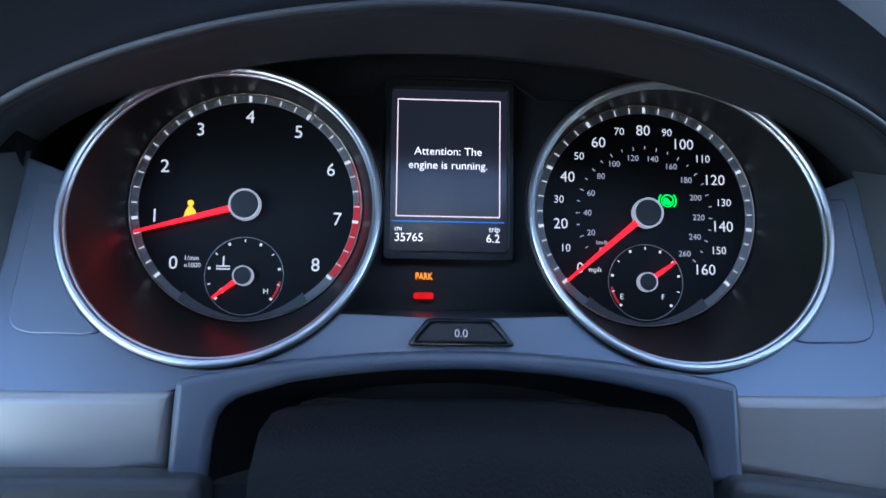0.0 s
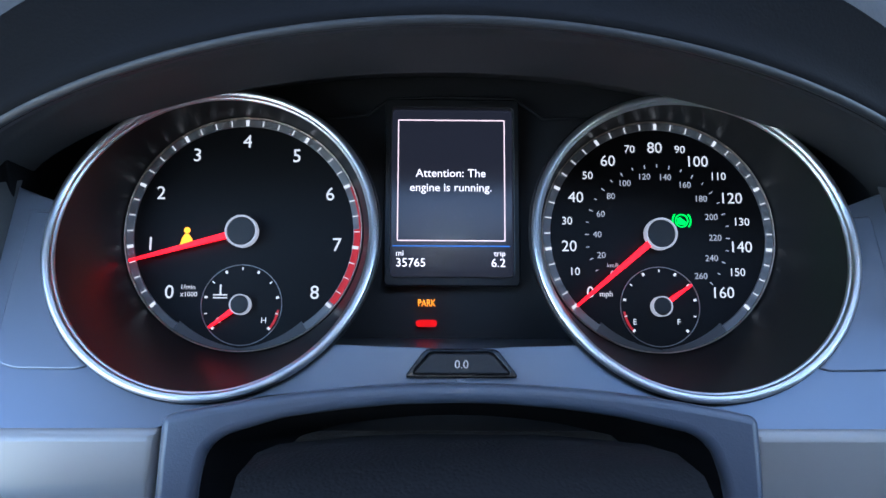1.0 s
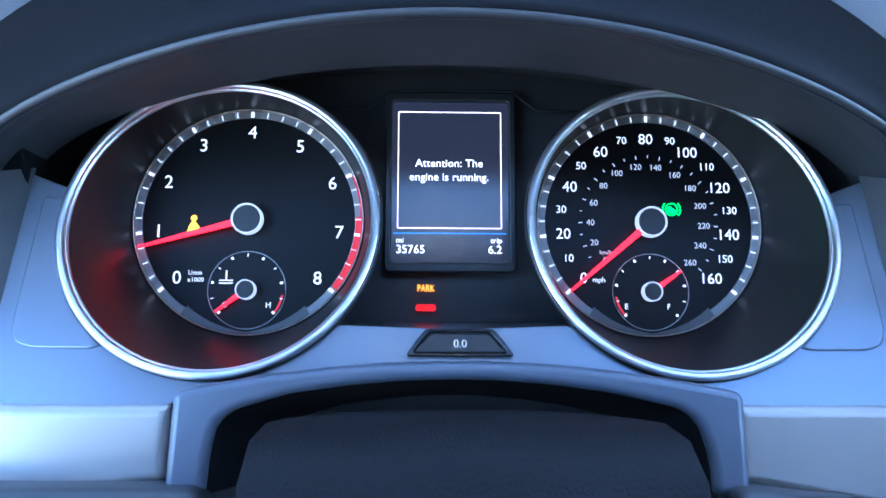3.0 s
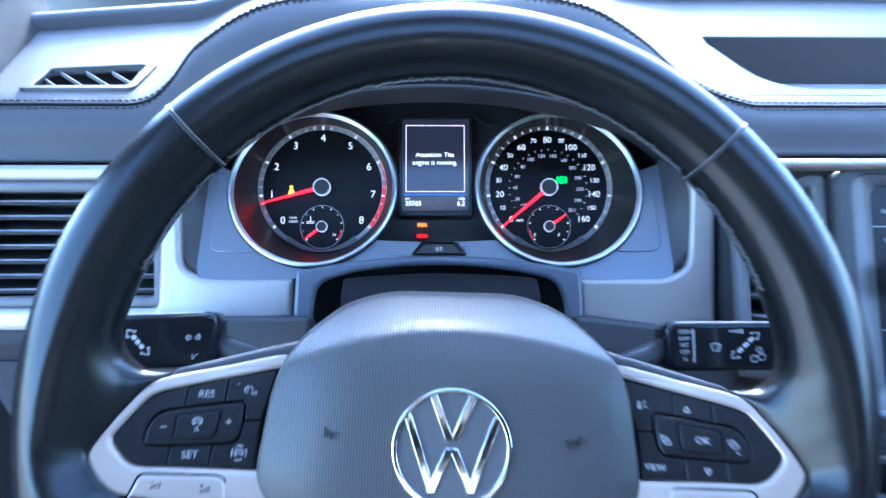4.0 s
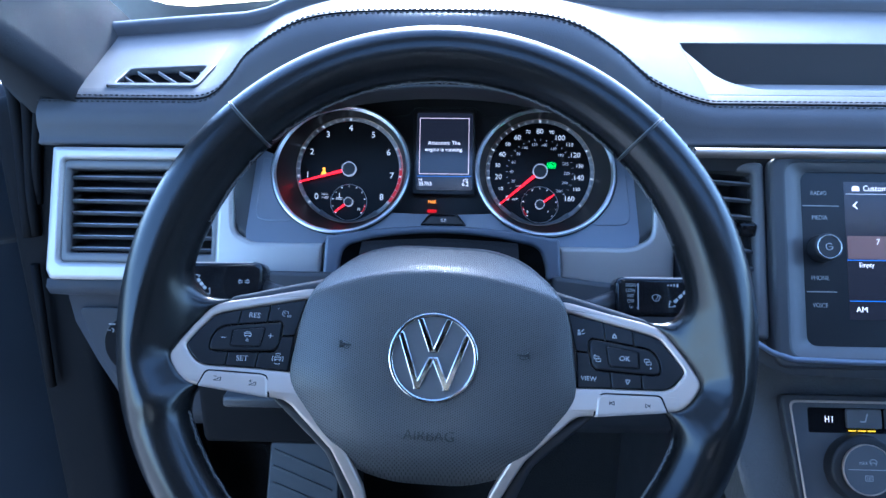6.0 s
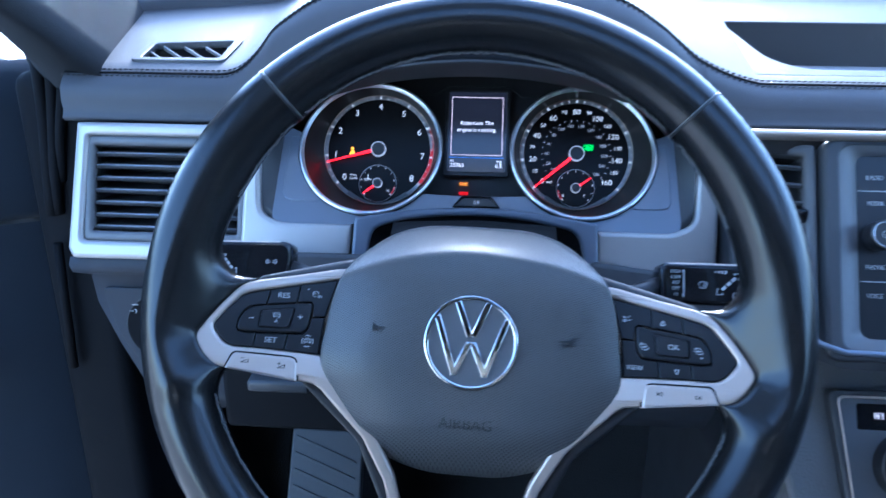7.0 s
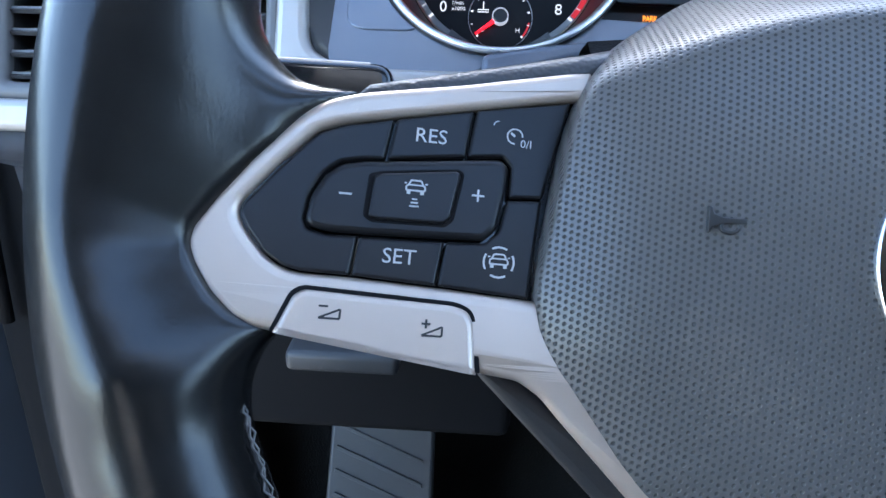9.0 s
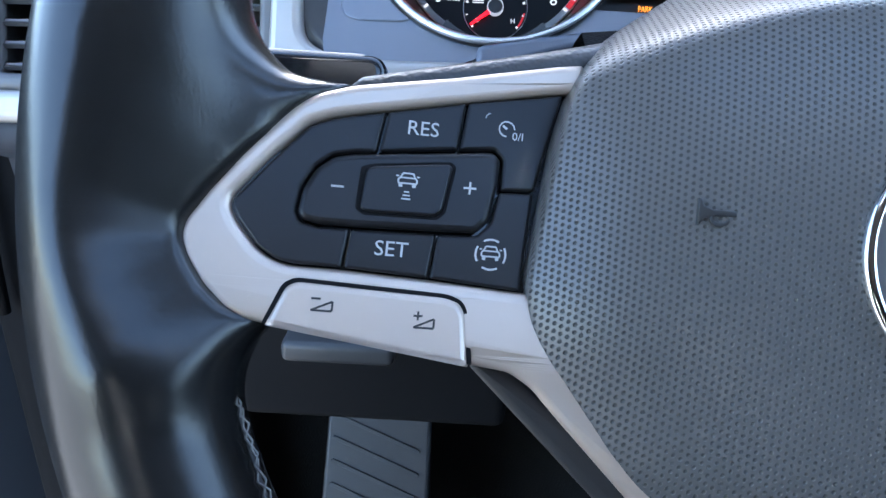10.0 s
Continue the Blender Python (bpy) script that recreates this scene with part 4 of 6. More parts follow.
# seams across the rim and the stitching along its inner side
for a in (46.0, 135.0):
    r = rim_radius(a) + 0.0001
    c, s = math.cos(radians(a)), math.sin(radians(a))
    pts = [(RIM_X + (RIM_R + r * math.cos(w)) * c, RIM_Y + (RIM_R + r * math.cos(w)) * s, RIM_Z + r * 1.08 * math.sin(w)) for w in [2 * math.pi * j / 64 for j in range(64)]]
    part("seam", tube(pts, 0.00045, closed=True, sides=6, m=WHEEL), DARK, rim)
    part("seam_bead", tube([(x + 0.0012 * (-s if a < 90 else s), y + 0.0012 * (c if a < 90 else -c), z) for x, y, z in pts], 0.00028, closed=True, sides=6, m=WHEEL), THREAD, rim)


def inner_line(a0, a1, lift, n=200, tilt=radians(177)):
    out = []
    for k in range(n + 1):
        a = a0 + (a1 - a0) * k / n
        r = rim_radius(a) + lift
        q = RIM_R + r * math.cos(tilt)
        out.append(WHEEL @ Vector((RIM_X + q * math.cos(radians(a)), RIM_Y + q * math.sin(radians(a)), RIM_Z + r * 1.08 * math.sin(tilt))))
    return out


def strand(a0, a1, phase, half=0.0011, pitch=0.0052):
    """One thread of the cross stitching, a little uneven and frayed."""
    n = int(abs(a1 - a0) / 360 * 2 * math.pi * (RIM_R - 0.015) / pitch) * 2
    pts = []
    for k in range(n + 1):
        a = a0 + (a1 - a0) * (k + 0.38 * random.uniform(-1, 1)) / n
        tilt = radians(177) + (half * random.uniform(0.2, 1.6) / 0.0155) * (1 if (k + phase) % 2 else -1)
        r = rim_radius(a) + 0.0003 + 0.0006 * random.random()
        q = RIM_R + r * math.cos(tilt)
        pts.append((RIM_X + q * math.cos(radians(a)), RIM_Y + q * math.sin(radians(a)), RIM_Z + r * 1.08 * math.sin(tilt)))
    return tube(pts, 0.00027, sides=5, m=WHEEL)


for a0, a1 in ((48, 133), (137, 157), (197, 258), (44, 23), (-17, -78)):
    part("stitching", joined([strand(a0, a1, 0), strand(a0, a1, 1)]), THREAD, rim, "grey cross stitching")
    part("stitch_groove", tube(inner_line(a0, a1, -0.0002), 0.0006, sides=5), DARK, rim)

# hub cover
hub_outline = rounded([(-0.030, 0.0635), (0.030, 0.0640), (0.050, 0.0575), (0.0690, 0.0402), (0.0762, 0.022), (0.0808, -0.013), (0.0790, -0.024), (0.0520, -0.0570), (0.0400, -0.0680), (0.020, -0.0745), (-0.020, -0.0745), (-0.0400, -0.0680), (-0.0520, -0.0570), (-0.0790, -0.024), (-0.0820, -0.013), (-0.0768, 0.022), (-0.0695, 0.0402), (-0.050, 0.0575)][::-1], 0.010, 5)
dense = []
for k, p in enumerate(hub_outline):
    a, b = Vector(p[:2]), Vector(hub_outline[(k + 1) % len(hub_outline)][:2])
    n = max(1, int((b - a).length / 0.003))
    dense += [tuple(a.lerp(b, j / n)) for j in range(n)]
hub_outline = dense
def dome(f):
    return 0.0022 - 0.0108 * f ** 3.4


rows = []
for f, z in [(1.036, -0.040), (1.034, -0.022), (1.024, -0.0150), (1.010, -0.0092)] + [(f, dome(f)) for f in [0.995 - 0.0165 * k for k in range(60)]]:
    row = []
    for x, y in hub_outline:
        # the upper side falls away behind a curved crease
        px, py = x * f, -0.006 + (y + 0.006) * f
        q = py - (0.0468 - (0.0134 if x < 0 else 0.0105) * (px / 0.065) ** 2)
        drop = 1.3 * (math.sqrt(q * q + 0.000004) - 0.002) if q > 0 else 0.0
        if py < -0.042:
            drop = 16 * (-0.042 - py) ** 2
        drop = min(drop, 0.034)
        if z < -0.02 and py > 0.03:
            py += 0.0008 * min(1.0, (py - 0.03) / 0.02)
        row.append((px, py, z - drop))
    rows.append(row)
hub_me = strips(rows, WHEEL, closed=True)
uv = hub_me.uv_layers.new(name="UVMap")
inv = WHEEL.inverted()
for loop in hub_me.loops:
    q = inv @ hub_me.vertices[loop.vertex_index].co
    uv.data[loop.index].uv = (q.x, q.y - q.z * 0.6)
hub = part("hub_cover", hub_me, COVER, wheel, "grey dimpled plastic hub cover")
part("lettering", text("AIRBAG", 0.0, -0.0431, 0.0008, 0.0082, WHEEL, depth=0.0003), COVERSIGN, hub)


def hub_z(x, y):
    """About how high the hub's face lies."""
    f = max(abs(x) / 0.080, abs(y + 0.006) / 0.068)
    return dome(f)


def horn(x, y, flip):
    """A small horn in relief: bell, tapering pipe and a loop of tube below it."""
    f = -1 if flip else 1
    z = hub_z(x, y) + 0.00055
    bell = plate([[(x + a * f, y + b) for a, b in ((-0.0036, 0.0026), (-0.0030, 0.0024), (-0.0026, 0.0012), (-0.0008, 0.0006), (0.0034, 0.0006), (0.0034, -0.0004), (-0.0010, -0.0006), (-0.0026, -0.0012), (-0.0032, -0.0022), (-0.0036, -0.0024))][::-f]], z, 0.0020, 0.00025, WHEEL)
    loop = plate([oval(x + 0.0004 * f, y - 0.0012, 0.0019, 0.0013, 28), oval(x + 0.0004 * f, y - 0.0010, 0.0013, 0.0007, 28)], z, 0.0020, 0.00025, WHEEL)
    return joined([bell, loop])


part("horn_sign", horn(-0.0498, 0.0044, False), COVERSIGN, hub)
part("horn_sign", horn(0.0500, 0.0040, True), COVERSIGN, hub)

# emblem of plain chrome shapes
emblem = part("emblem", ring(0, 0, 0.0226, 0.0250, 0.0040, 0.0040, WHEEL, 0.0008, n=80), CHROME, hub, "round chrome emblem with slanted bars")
part("emblem_ground", plate([oval(0, 0, 0.0230)], 0.0022, 0.002, 0.0003, WHEEL), GREY, emblem)


def bar(x0, y0, x1, y1, w0=0.0019):
    d = Vector((x1 - x0, y1 - y0)).normalized()
    h = w0 / abs(d.y)
    return plate([[(x0 - h, y0), (x1 - h, y1), (x1 + h, y1), (x0 + h, y0)]], 0.0037, 0.0030, 0.0009, WHEEL)


for x0, y0, x1, y1 in ((-0.0085, 0.0222, -0.0008, 0.0028), (0.0085, 0.0222, 0.0008, 0.0028), (-0.0188, 0.0138, -0.0078, -0.0178), (0.0188, 0.0138, 0.0078, -0.0178), (-0.0086, -0.0178, -0.0006, 0.0006), (0.0086, -0.0178, 0.0006, 0.0006)):
    part("emblem_bar", bar(x0, y0, x1, y1), CHROME, emblem)

# spokes with keys
window = [(-0.0690, 0.0305), (-0.1129, 0.0209), (-0.1236, 0.0183), (-0.1282, 0.0162), (-0.1341, 0.0090), (-0.1401, 0.0006), (-0.1404, -0.0016), (-0.1390, -0.0042), (-0.1348, -0.0090), (-0.1314, -0.0111), (-0.1283, -0.0118), (-0.1189, -0.0119), (-0.1018, -0.0126), (-0.0690, -0.0146)]


def key(name, outline, top, parent, material=KEY, radius=0.0010, thick=0.004, bevel=0.0007):
    return part(name, plate([rounded(outline, radius)], top, thick, bevel, FACE_OF, None, 3), material, parent)


def label_on(keyob, words, x, y, top, size, material=MARK):
    part("lettering", text(words, x, y, top + 0.0001, size, FACE_OF), material, keyob)


def lines_on(keyob, name, shapes, top, material=MARK):
    part(name, joined([plate([s], top + 0.00015, 0.0003, 0.00003, FACE_OF) for s in shapes]), material, keyob)


def stroke(x0, y0, x1, y1, w=0.00025):
    d = (Vector((x1, y1)) - Vector((x0, y0))).normalized() * w
    return [(x0 - d.y, y0 + d.x), (x0 + d.y, y0 - d.x), (x1 + d.y, y1 - d.x), (x1 - d.y, y1 + d.x)]


def arc(cx, cy, r, w, a0, a1, n=10):
    return oval(cx, cy, r + w, n=n, a0=a0, a1=a1) + oval(cx, cy, r - w, n=n, a0=a0, a1=a1)[::-1]


def car_sign(x, y, s=1.0):
    """The outline of a car seen from behind."""
    line = [(-0.0018, -0.0004), (-0.0018, 0.0004), (-0.0014, 0.0007), (-0.0010, 0.0016), (0.0010, 0.0016), (0.0014, 0.0007), (0.0018, 0.0004), (0.0018, -0.0004)]
    line = [(x + a * s, y + b * s) for a, b in line]
    out = [stroke(*a, *b, 0.00016 * s) for a, b in zip(line, line[1:] + line[:1])]
    out.append(stroke(x - 0.0014 * s, y + 0.0007 * s, x + 0.0014 * s, y + 0.0007 * s, 0.00014 * s))
    out += [rect(x + k * 0.0013 * s, y - 0.0008 * s, 0.0007 * s, 0.0007 * s) for k in (-1, 1)]
    return out + [rect(x + k * 0.0020 * s, y + 0.0010 * s, 0.0005 * s, 0.0003 * s) for k in (-1, 1)]


for side in (-1, 1):
    fl = (lambda pts: pts) if side < 0 else (lambda pts: [(p[0] - 0.0012, p[1] + 0.0006, *p[2:]) for p in mirror(pts)])
    sx = -side
    # the flat frame of this spoke's face
    FACE_OF = WHEEL @ Matrix(((1, 0, 0, 0), (0, 1, 0, 0), (side * FACE_X, FACE_Y, 1, FACE_0 - FACE_X * 0.095), (0, 0, 0, 1)))
    spoke = part("spoke", plate([rounded(fl(wing), 0.0015, 6)], 0.0, 0.008, 0.0018, WHEEL, on_spoke, 5), SATIN, wheel, "satin silver spoke trim")
    part("key_bed", plate([rounded(fl([(p[0] * 1.002, p[1] * 1.02) for p in window]), 0.001)], -0.0030, 0.006, 0.0004, FACE_OF), GLOSS, spoke)
    part("spoke_top", tube([(sx * x, y - 0.0002, float(spoke_z(x, y)) - 0.0050) for x, y in ((-0.1225, 0.0238), (-0.1190, 0.0250), (-0.110, 0.0272), (-0.095, 0.0310), (-0.080, 0.0348), (-0.058, 0.0400))], [0.0012, 0.0032, 0.0036, 0.0040, 0.0044, 0.0048], sides=20, m=WHEEL), HIDE, spoke, "black grained leather edge above the spoke")
    kz = -0.0004
    k1 = key("blank_key", fl([(-0.1136, 0.0204), (-0.1235, 0.0179), (-0.1278, 0.0159), (-0.1338, 0.0086), (-0.1397, 0.0004), (-0.1399, -0.0016), (-0.1385, -0.0039), (-0.1345, -0.0086), (-0.1312, -0.0107), (-0.1281, -0.0114), (-0.1188, -0.0115), (-0.1181, -0.0038), (-0.1243, -0.0040), (-0.1275, -0.0032), (-0.1285, -0.0014), (-0.1281, 0.0032), (-0.1259, 0.0079), (-0.1228, 0.0106), (-0.1186, 0.0116), (-0.1147, 0.0119)]), kz, spoke, radius=0.0006)
    k2 = key("key", fl([(-0.1131, 0.0205), (-0.1141, 0.0121), (-0.0988, 0.0142), (-0.0978, 0.0242)]), kz, spoke, radius=0.0006)
    k3 = key("key", fl([(-0.0973, 0.0244), (-0.0983, 0.0143), (-0.0912, 0.0151), (-0.0893, 0.0130), (-0.0893, 0.0067), (-0.0825, 0.0072), (-0.0778, 0.0285)]), kz, spoke, radius=0.0006)
    k4 = key("key", fl([(-0.0826, 0.0067), (-0.0896, 0.0062), (-0.0908, -0.0002), (-0.0934, -0.0030), (-0.1010, -0.0034), (-0.1019, -0.0122), (-0.0840, -0.0134)]), kz, spoke, radius=0.0006)
    k5 = key("key", fl([(-0.1015, -0.0034), (-0.1176, -0.0039), (-0.1183, -0.0115), (-0.1024, -0.0122)]), kz, spoke, radius=0.0006)
    bezel_line = [(-0.1280, -0.0014), (-0.1276, 0.0030), (-0.1255, 0.0075), (-0.1226, 0.0101), (-0.1184, 0.0111), (-0.0915, 0.0144), (-0.0898, 0.0129), (-0.0901, 0.0075), (-0.0913, 0.0001), (-0.0936, -0.0024), (-0.1027, -0.0028), (-0.1157, -0.0033), (-0.1241, -0.0034), (-0.1270, -0.0028)]
    rocker = key("rocker_key", fl(bezel_line), kz + 0.0010, spoke, KEY, 0.001, 0.005, 0.0013)
    part("rocker_groove", plate([rounded(fl([(-0.1170, 0.0086), (-0.1146, 0.0094), (-0.0997, 0.0114), (-0.0985, 0.0104), (-0.0999, 0.0008), (-0.1014, -0.0006), (-0.1156, -0.0009), (-0.1173, 0.0002)]), 0.0006)], kz + 0.00115, 0.002, 0.0001, FACE_OF), BLACK, rocker)
    middle = key("middle_key", fl([(-0.1158, 0.0082), (-0.1144, 0.0088), (-0.1001, 0.0108), (-0.0993, 0.0102), (-0.1006, 0.0013), (-0.1019, 0.0000), (-0.1150, -0.0003), (-0.1162, 0.0002)]), kz + 0.0022, rocker, KEY, 0.0006, 0.004, 0.0006)
    bar_key = key("lower_key", fl([(-0.1312, -0.0232), (-0.1283, -0.0157, 0.002), (-0.1264, -0.0145, 0.002), (-0.0982, -0.0155, 0.002), (-0.0954, -0.0164, 0.002), (-0.0942, -0.0185, 0.002), (-0.0929, -0.0286)]), 0.0010, spoke, SATIN, 0.0005, 0.006, 0.0014)
    part("gap", plate([rounded(fl([(-0.1317, -0.0228), (-0.1289, -0.0152, 0.002), (-0.1268, -0.0139, 0.002), (-0.0978, -0.0149, 0.002), (-0.0949, -0.0160, 0.002), (-0.0936, -0.0183, 0.002), (-0.0922, -0.0281)]), 0.0005)], 0.0003, 0.004, 0.0002, FACE_OF), BLACK, spoke)
    if side < 0:
        label_on(k2, "RES", -0.1059, 0.0176, kz, 0.0042)
        label_on(k5, "SET", -0.1097, -0.0072, kz, 0.0042)
        lines_on(k3, "cruise_sign", [arc(-0.0890, 0.0197, 0.0016, 0.00015, 0, 270), stroke(-0.0890, 0.0197, -0.0899, 0.0204), arc(-0.0925, 0.0216, 0.0010, 0.0001, 90, 180)], kz)
        label_on(k3, "0/I", -0.0866, 0.0182, kz, 0.0024)
        lines_on(k4, "lane_sign", car_sign(-0.0903, -0.0065) + [arc(-0.0903, -0.0065, 0.0030, 0.0002, a, a + 60) for a in (-30, 60, 150, 240)], kz)
        lines_on(middle, "gap_sign", car_sign(-0.1077, 0.0064) + [rect(-0.1077, 0.0043, 0.0010, 0.0003), rect(-0.1077, 0.0036, 0.0014, 0.0003), rect(-0.1077, 0.0029, 0.0018, 0.0003)], kz + 0.0022)
        lines_on(rocker, "minus", [rect(-0.1210, 0.0042, 0.0024, 0.0004)], kz + 0.0010)
        lines_on(rocker, "plus", [rect(-0.0955, 0.0064, 0.0025, 0.0004), rect(-0.0955, 0.0064, 0.0004, 0.0025)], kz + 0.0010)
        for cx, cy, plus in ((-0.1211, -0.0188, False), (-0.1020, -0.0207, True)):
            tri = [stroke(cx - 0.0019, cy - 0.0009, cx + 0.0019, cy - 0.0009, 0.0002), stroke(cx + 0.0019, cy - 0.0009, cx + 0.0019, cy + 0.0009, 0.0002), stroke(cx + 0.0019, cy + 0.0009, cx - 0.0019, cy - 0.0009, 0.0002), rect(cx - 0.0012, cy + 0.0013, 0.0017, 0.0004)]
            if plus:
                tri.append(rect(cx - 0.0012, cy + 0.0013, 0.0004, 0.0017))
            lines_on(bar_key, "volume_sign", tri, 0.0010, INK)
    else:
        label_on(middle, "OK", 0.1075, 0.0052, kz + 0.0022, 0.0040)
        label_on(k4, "VIEW", 0.0884, -0.0072, kz, 0.0036)
        lines_on(k2, "up_sign", [stroke(0.1013, 0.0166, 0.1025, 0.0190), stroke(0.1025, 0.0190, 0.1037, 0.0166), stroke(0.1013, 0.0166, 0.1037, 0.0166)], kz)
        lines_on(k5, "down_sign", [stroke(0.1083, -0.0064, 0.1095, -0.0088), stroke(0.1095, -0.0088, 0.1107, -0.0064), stroke(0.1083, -0.0064, 0.1107, -0.0064)], kz)
        lines_on(k3, "voice_sign", [oval(0.0828, 0.0196, 0.0007, n=12), rect(0.0830, 0.0178, 0.0018, 0.0016), stroke(0.0842, 0.0190, 0.0856, 0.0206), stroke(0.0846, 0.0178, 0.0862, 0.0184)], kz)
        for cx, sgn in ((0.0930, -1), (0.1200, 1)):
            lines_on(rocker, "source_sign", [stroke(*e, 0.00016) for bx, by in ((cx - 0.0005, 0.0050), (cx + 0.0005, 0.0036)) for e in ((bx - 0.0013, by - 0.0008, bx + 0.0013, by - 0.0008), (bx - 0.0013, by + 0.0008, bx + 0.0013, by + 0.0008), (bx - 0.0013, by - 0.0008, bx - 0.0013, by + 0.0008), (bx + 0.0013, by - 0.0008, bx + 0.0013, by + 0.0008))] + [[(cx + sgn * 0.0012, 0.0042 - sgn * 0.0026), (cx + sgn * 0.0012, 0.0042 - sgn * 0.0026 - 0.0014), (cx + sgn * 0.0022, 0.0042 - sgn * 0.0026 - 0.0007)][::-sgn]], kz + 0.0010)
        for cx, sgn in ((0.1008, -1), (0.1196, 1)):
            cy = -0.0195
            lines_on(bar_key, "skip_sign", [stroke(cx + sgn * 0.0012, cy + 0.0010, cx + sgn * 0.0012, cy - 0.0010, 0.0002), stroke(cx - sgn * 0.0012, cy + 0.0010, cx + sgn * 0.0010, cy, 0.0002), stroke(cx - sgn * 0.0012, cy - 0.0010, cx + sgn * 0.0010, cy, 0.0002), stroke(cx - sgn * 0.0012, cy - 0.0010, cx - sgn * 0.0012, cy + 0.0010, 0.0002)], 0.0010, INK)

# ---- stalks behind the wheel ----
def big_arrow(x0, y0, x1, y1):
    """A double arrow with outlined heads and a striped shaft."""
    a, b = Vector((x0, y0)), Vector((x1, y1))
    d = (b - a).normalized()
    n = Vector((-d.y, d.x))
    out = []
    for tip, way in ((a, d), (b, -d)):
        p, q, r = tip, tip + way * 0.0034 + n * 0.0026, tip + way * 0.0034 - n * 0.0026
        out += [stroke(*p, *q, 0.00025), stroke(*p, *r, 0.00025), stroke(*q, *(q - n * 0.0014), 0.00025), stroke(*r, *(r + n * 0.0014), 0.00025)]
    length = (b - a).length - 0.0080
    for k in range(3):
        p = a + d * (0.0042 + length * k / 3)
        out.append(stroke(*p, *(p + d * length / 4), 0.0010))
    return out


def stalk(side, label):
    x0, x1 = (-0.205, -0.1245) if side < 0 else (0.1185, 0.205)
    top = 0.0162 if side < 0 else 0.0130
    depth = 0.1050 if side < 0 else 0.0965
    yaw = 0.22 if side < 0 else 0.0
    st = thing("column_stalk", label, "control stalk", ((x0 + x1) / 2, 0.11, 0.70), "stalks behind the wheel")
    M = Matrix(((1, 0, 0, 0), (yaw, S, -C, depth - yaw * x1), (-yaw * 0.3, C, S, 0.6985 + yaw * 0.3 * x1), (0, 0, 0, 1)))
    head = part("head", plate([rounded([(x0, -0.0135), (x1, -0.0135), (x1, top), (x0, top)], 0.006)], 0.004, 0.022, 0.003, M, None, 3), GLOSS, st)
    part("edge_strip", plate([rounded([(x0 + 0.006, top - 0.0018), (x1 - 0.007, top - 0.0018), (x1 - 0.007, top + 0.0001), (x0 + 0.006, top + 0.0001)], 0.0006)], 0.0030, 0.004, 0.0006, M), SATIN, head)
    tip = x1 if side < 0 else x0
    part("arm", tube([M @ Vector((tip - 0.002 * side * -1, -0.003, -0.006)), M @ Vector((tip - side * 0.018, -0.009, -0.006)), M @ Vector((tip - side * 0.055, -0.028, 0.000))], [0.0075, 0.0062, 0.0075], sides=14), DARK, st)
    z = 0.0042
    if side < 0:
        signs = []
        for cx, y in ((-0.1768, 0.0065), (-0.1746, 0.0013), (-0.1716, -0.0040)):
            signs += [arc(cx, y, 0.0016, 0.0002, -90, 90), stroke(cx, y - 0.0017, cx, y + 0.0017, 0.0002)] + [stroke(cx - 0.0023, y + d, cx - 0.0008, y + d, 0.0002) for d in (-0.0011, 0.0, 0.0011)]
        signs += big_arrow(-0.1690, 0.0078, -0.1582, -0.0060)
        for s in (-1, 1):
            cx = -0.1365 + s * 0.0021
            signs += [stroke(cx - s * 0.0014, 0.0030, cx + s * 0.0006, 0.0030, 0.0002), stroke(cx + s * 0.0016, 0.0024, cx + s * 0.0002, 0.0042, 0.0002), stroke(cx + s * 0.0016, 0.0024, cx + s * 0.0002, 0.0008, 0.0002), stroke(cx - s * 0.0014, 0.0018, cx + s * 0.0006, 0.0018, 0.0002)]
        signs += [stroke(-0.137, -0.0085, -0.134, -0.0065, 0.0002), stroke(-0.137, -0.0065, -0.136, -0.0095, 0.0002)]
        part("sign", joined([plate([s], z, 0.0003, 0.00003, M) for s in signs]), MARK, head)
    else:
        for k, w in enumerate(("HIGH", "LOW", "INT", "OFF", "1x")):
            part("lettering", text(w, 0.1285, 0.0075 - 0.0036 * k, z, 0.0034, M, width=0.8), MARK, head)
        signs = [stroke(0.1335, 0.0085, 0.1335, -0.0085, 0.0004), stroke(0.1325, 0.0070, 0.1335, 0.0090, 0.0002), stroke(0.1325, -0.0070, 0.1335, -0.0090, 0.0002)]
        signs += [arc(0.1455, -0.0022, 0.0036, 0.0002, 40, 140), stroke(0.1427, 0.0001, 0.1440, -0.0028, 0.0002), stroke(0.1483, 0.0001, 0.1470, -0.0028, 0.0002), stroke(0.1440, -0.0028, 0.1470, -0.0028, 0.0002), stroke(0.1455, -0.0022, 0.1468, 0.0008, 0.0002)]
        signs += [rect(0.1535 + 0.0021 * k, 0.0078, 0.0011, 0.0009 + 0.0005 * k) for k in range(4)]
        signs += big_arrow(0.1690, 0.0072, 0.1540, -0.0068)
        signs += [arc(0.1660, -0.0070, 0.0018, 0.0002, 0, 350, 16), arc(0.1702, -0.0060, 0.0018, 0.0002, 0, 350, 16), arc(0.1690, -0.0022, 0.0014, 0.0002, 0, 350, 16)]
        part("sign", joined([plate([s], z, 0.0003, 0.00003, M) for s in signs]), MARK, head)
    return st


stalk(-1, "glossy black indicator stalk with white symbols")
stalk(1, "glossy black wiper stalk with white symbols")

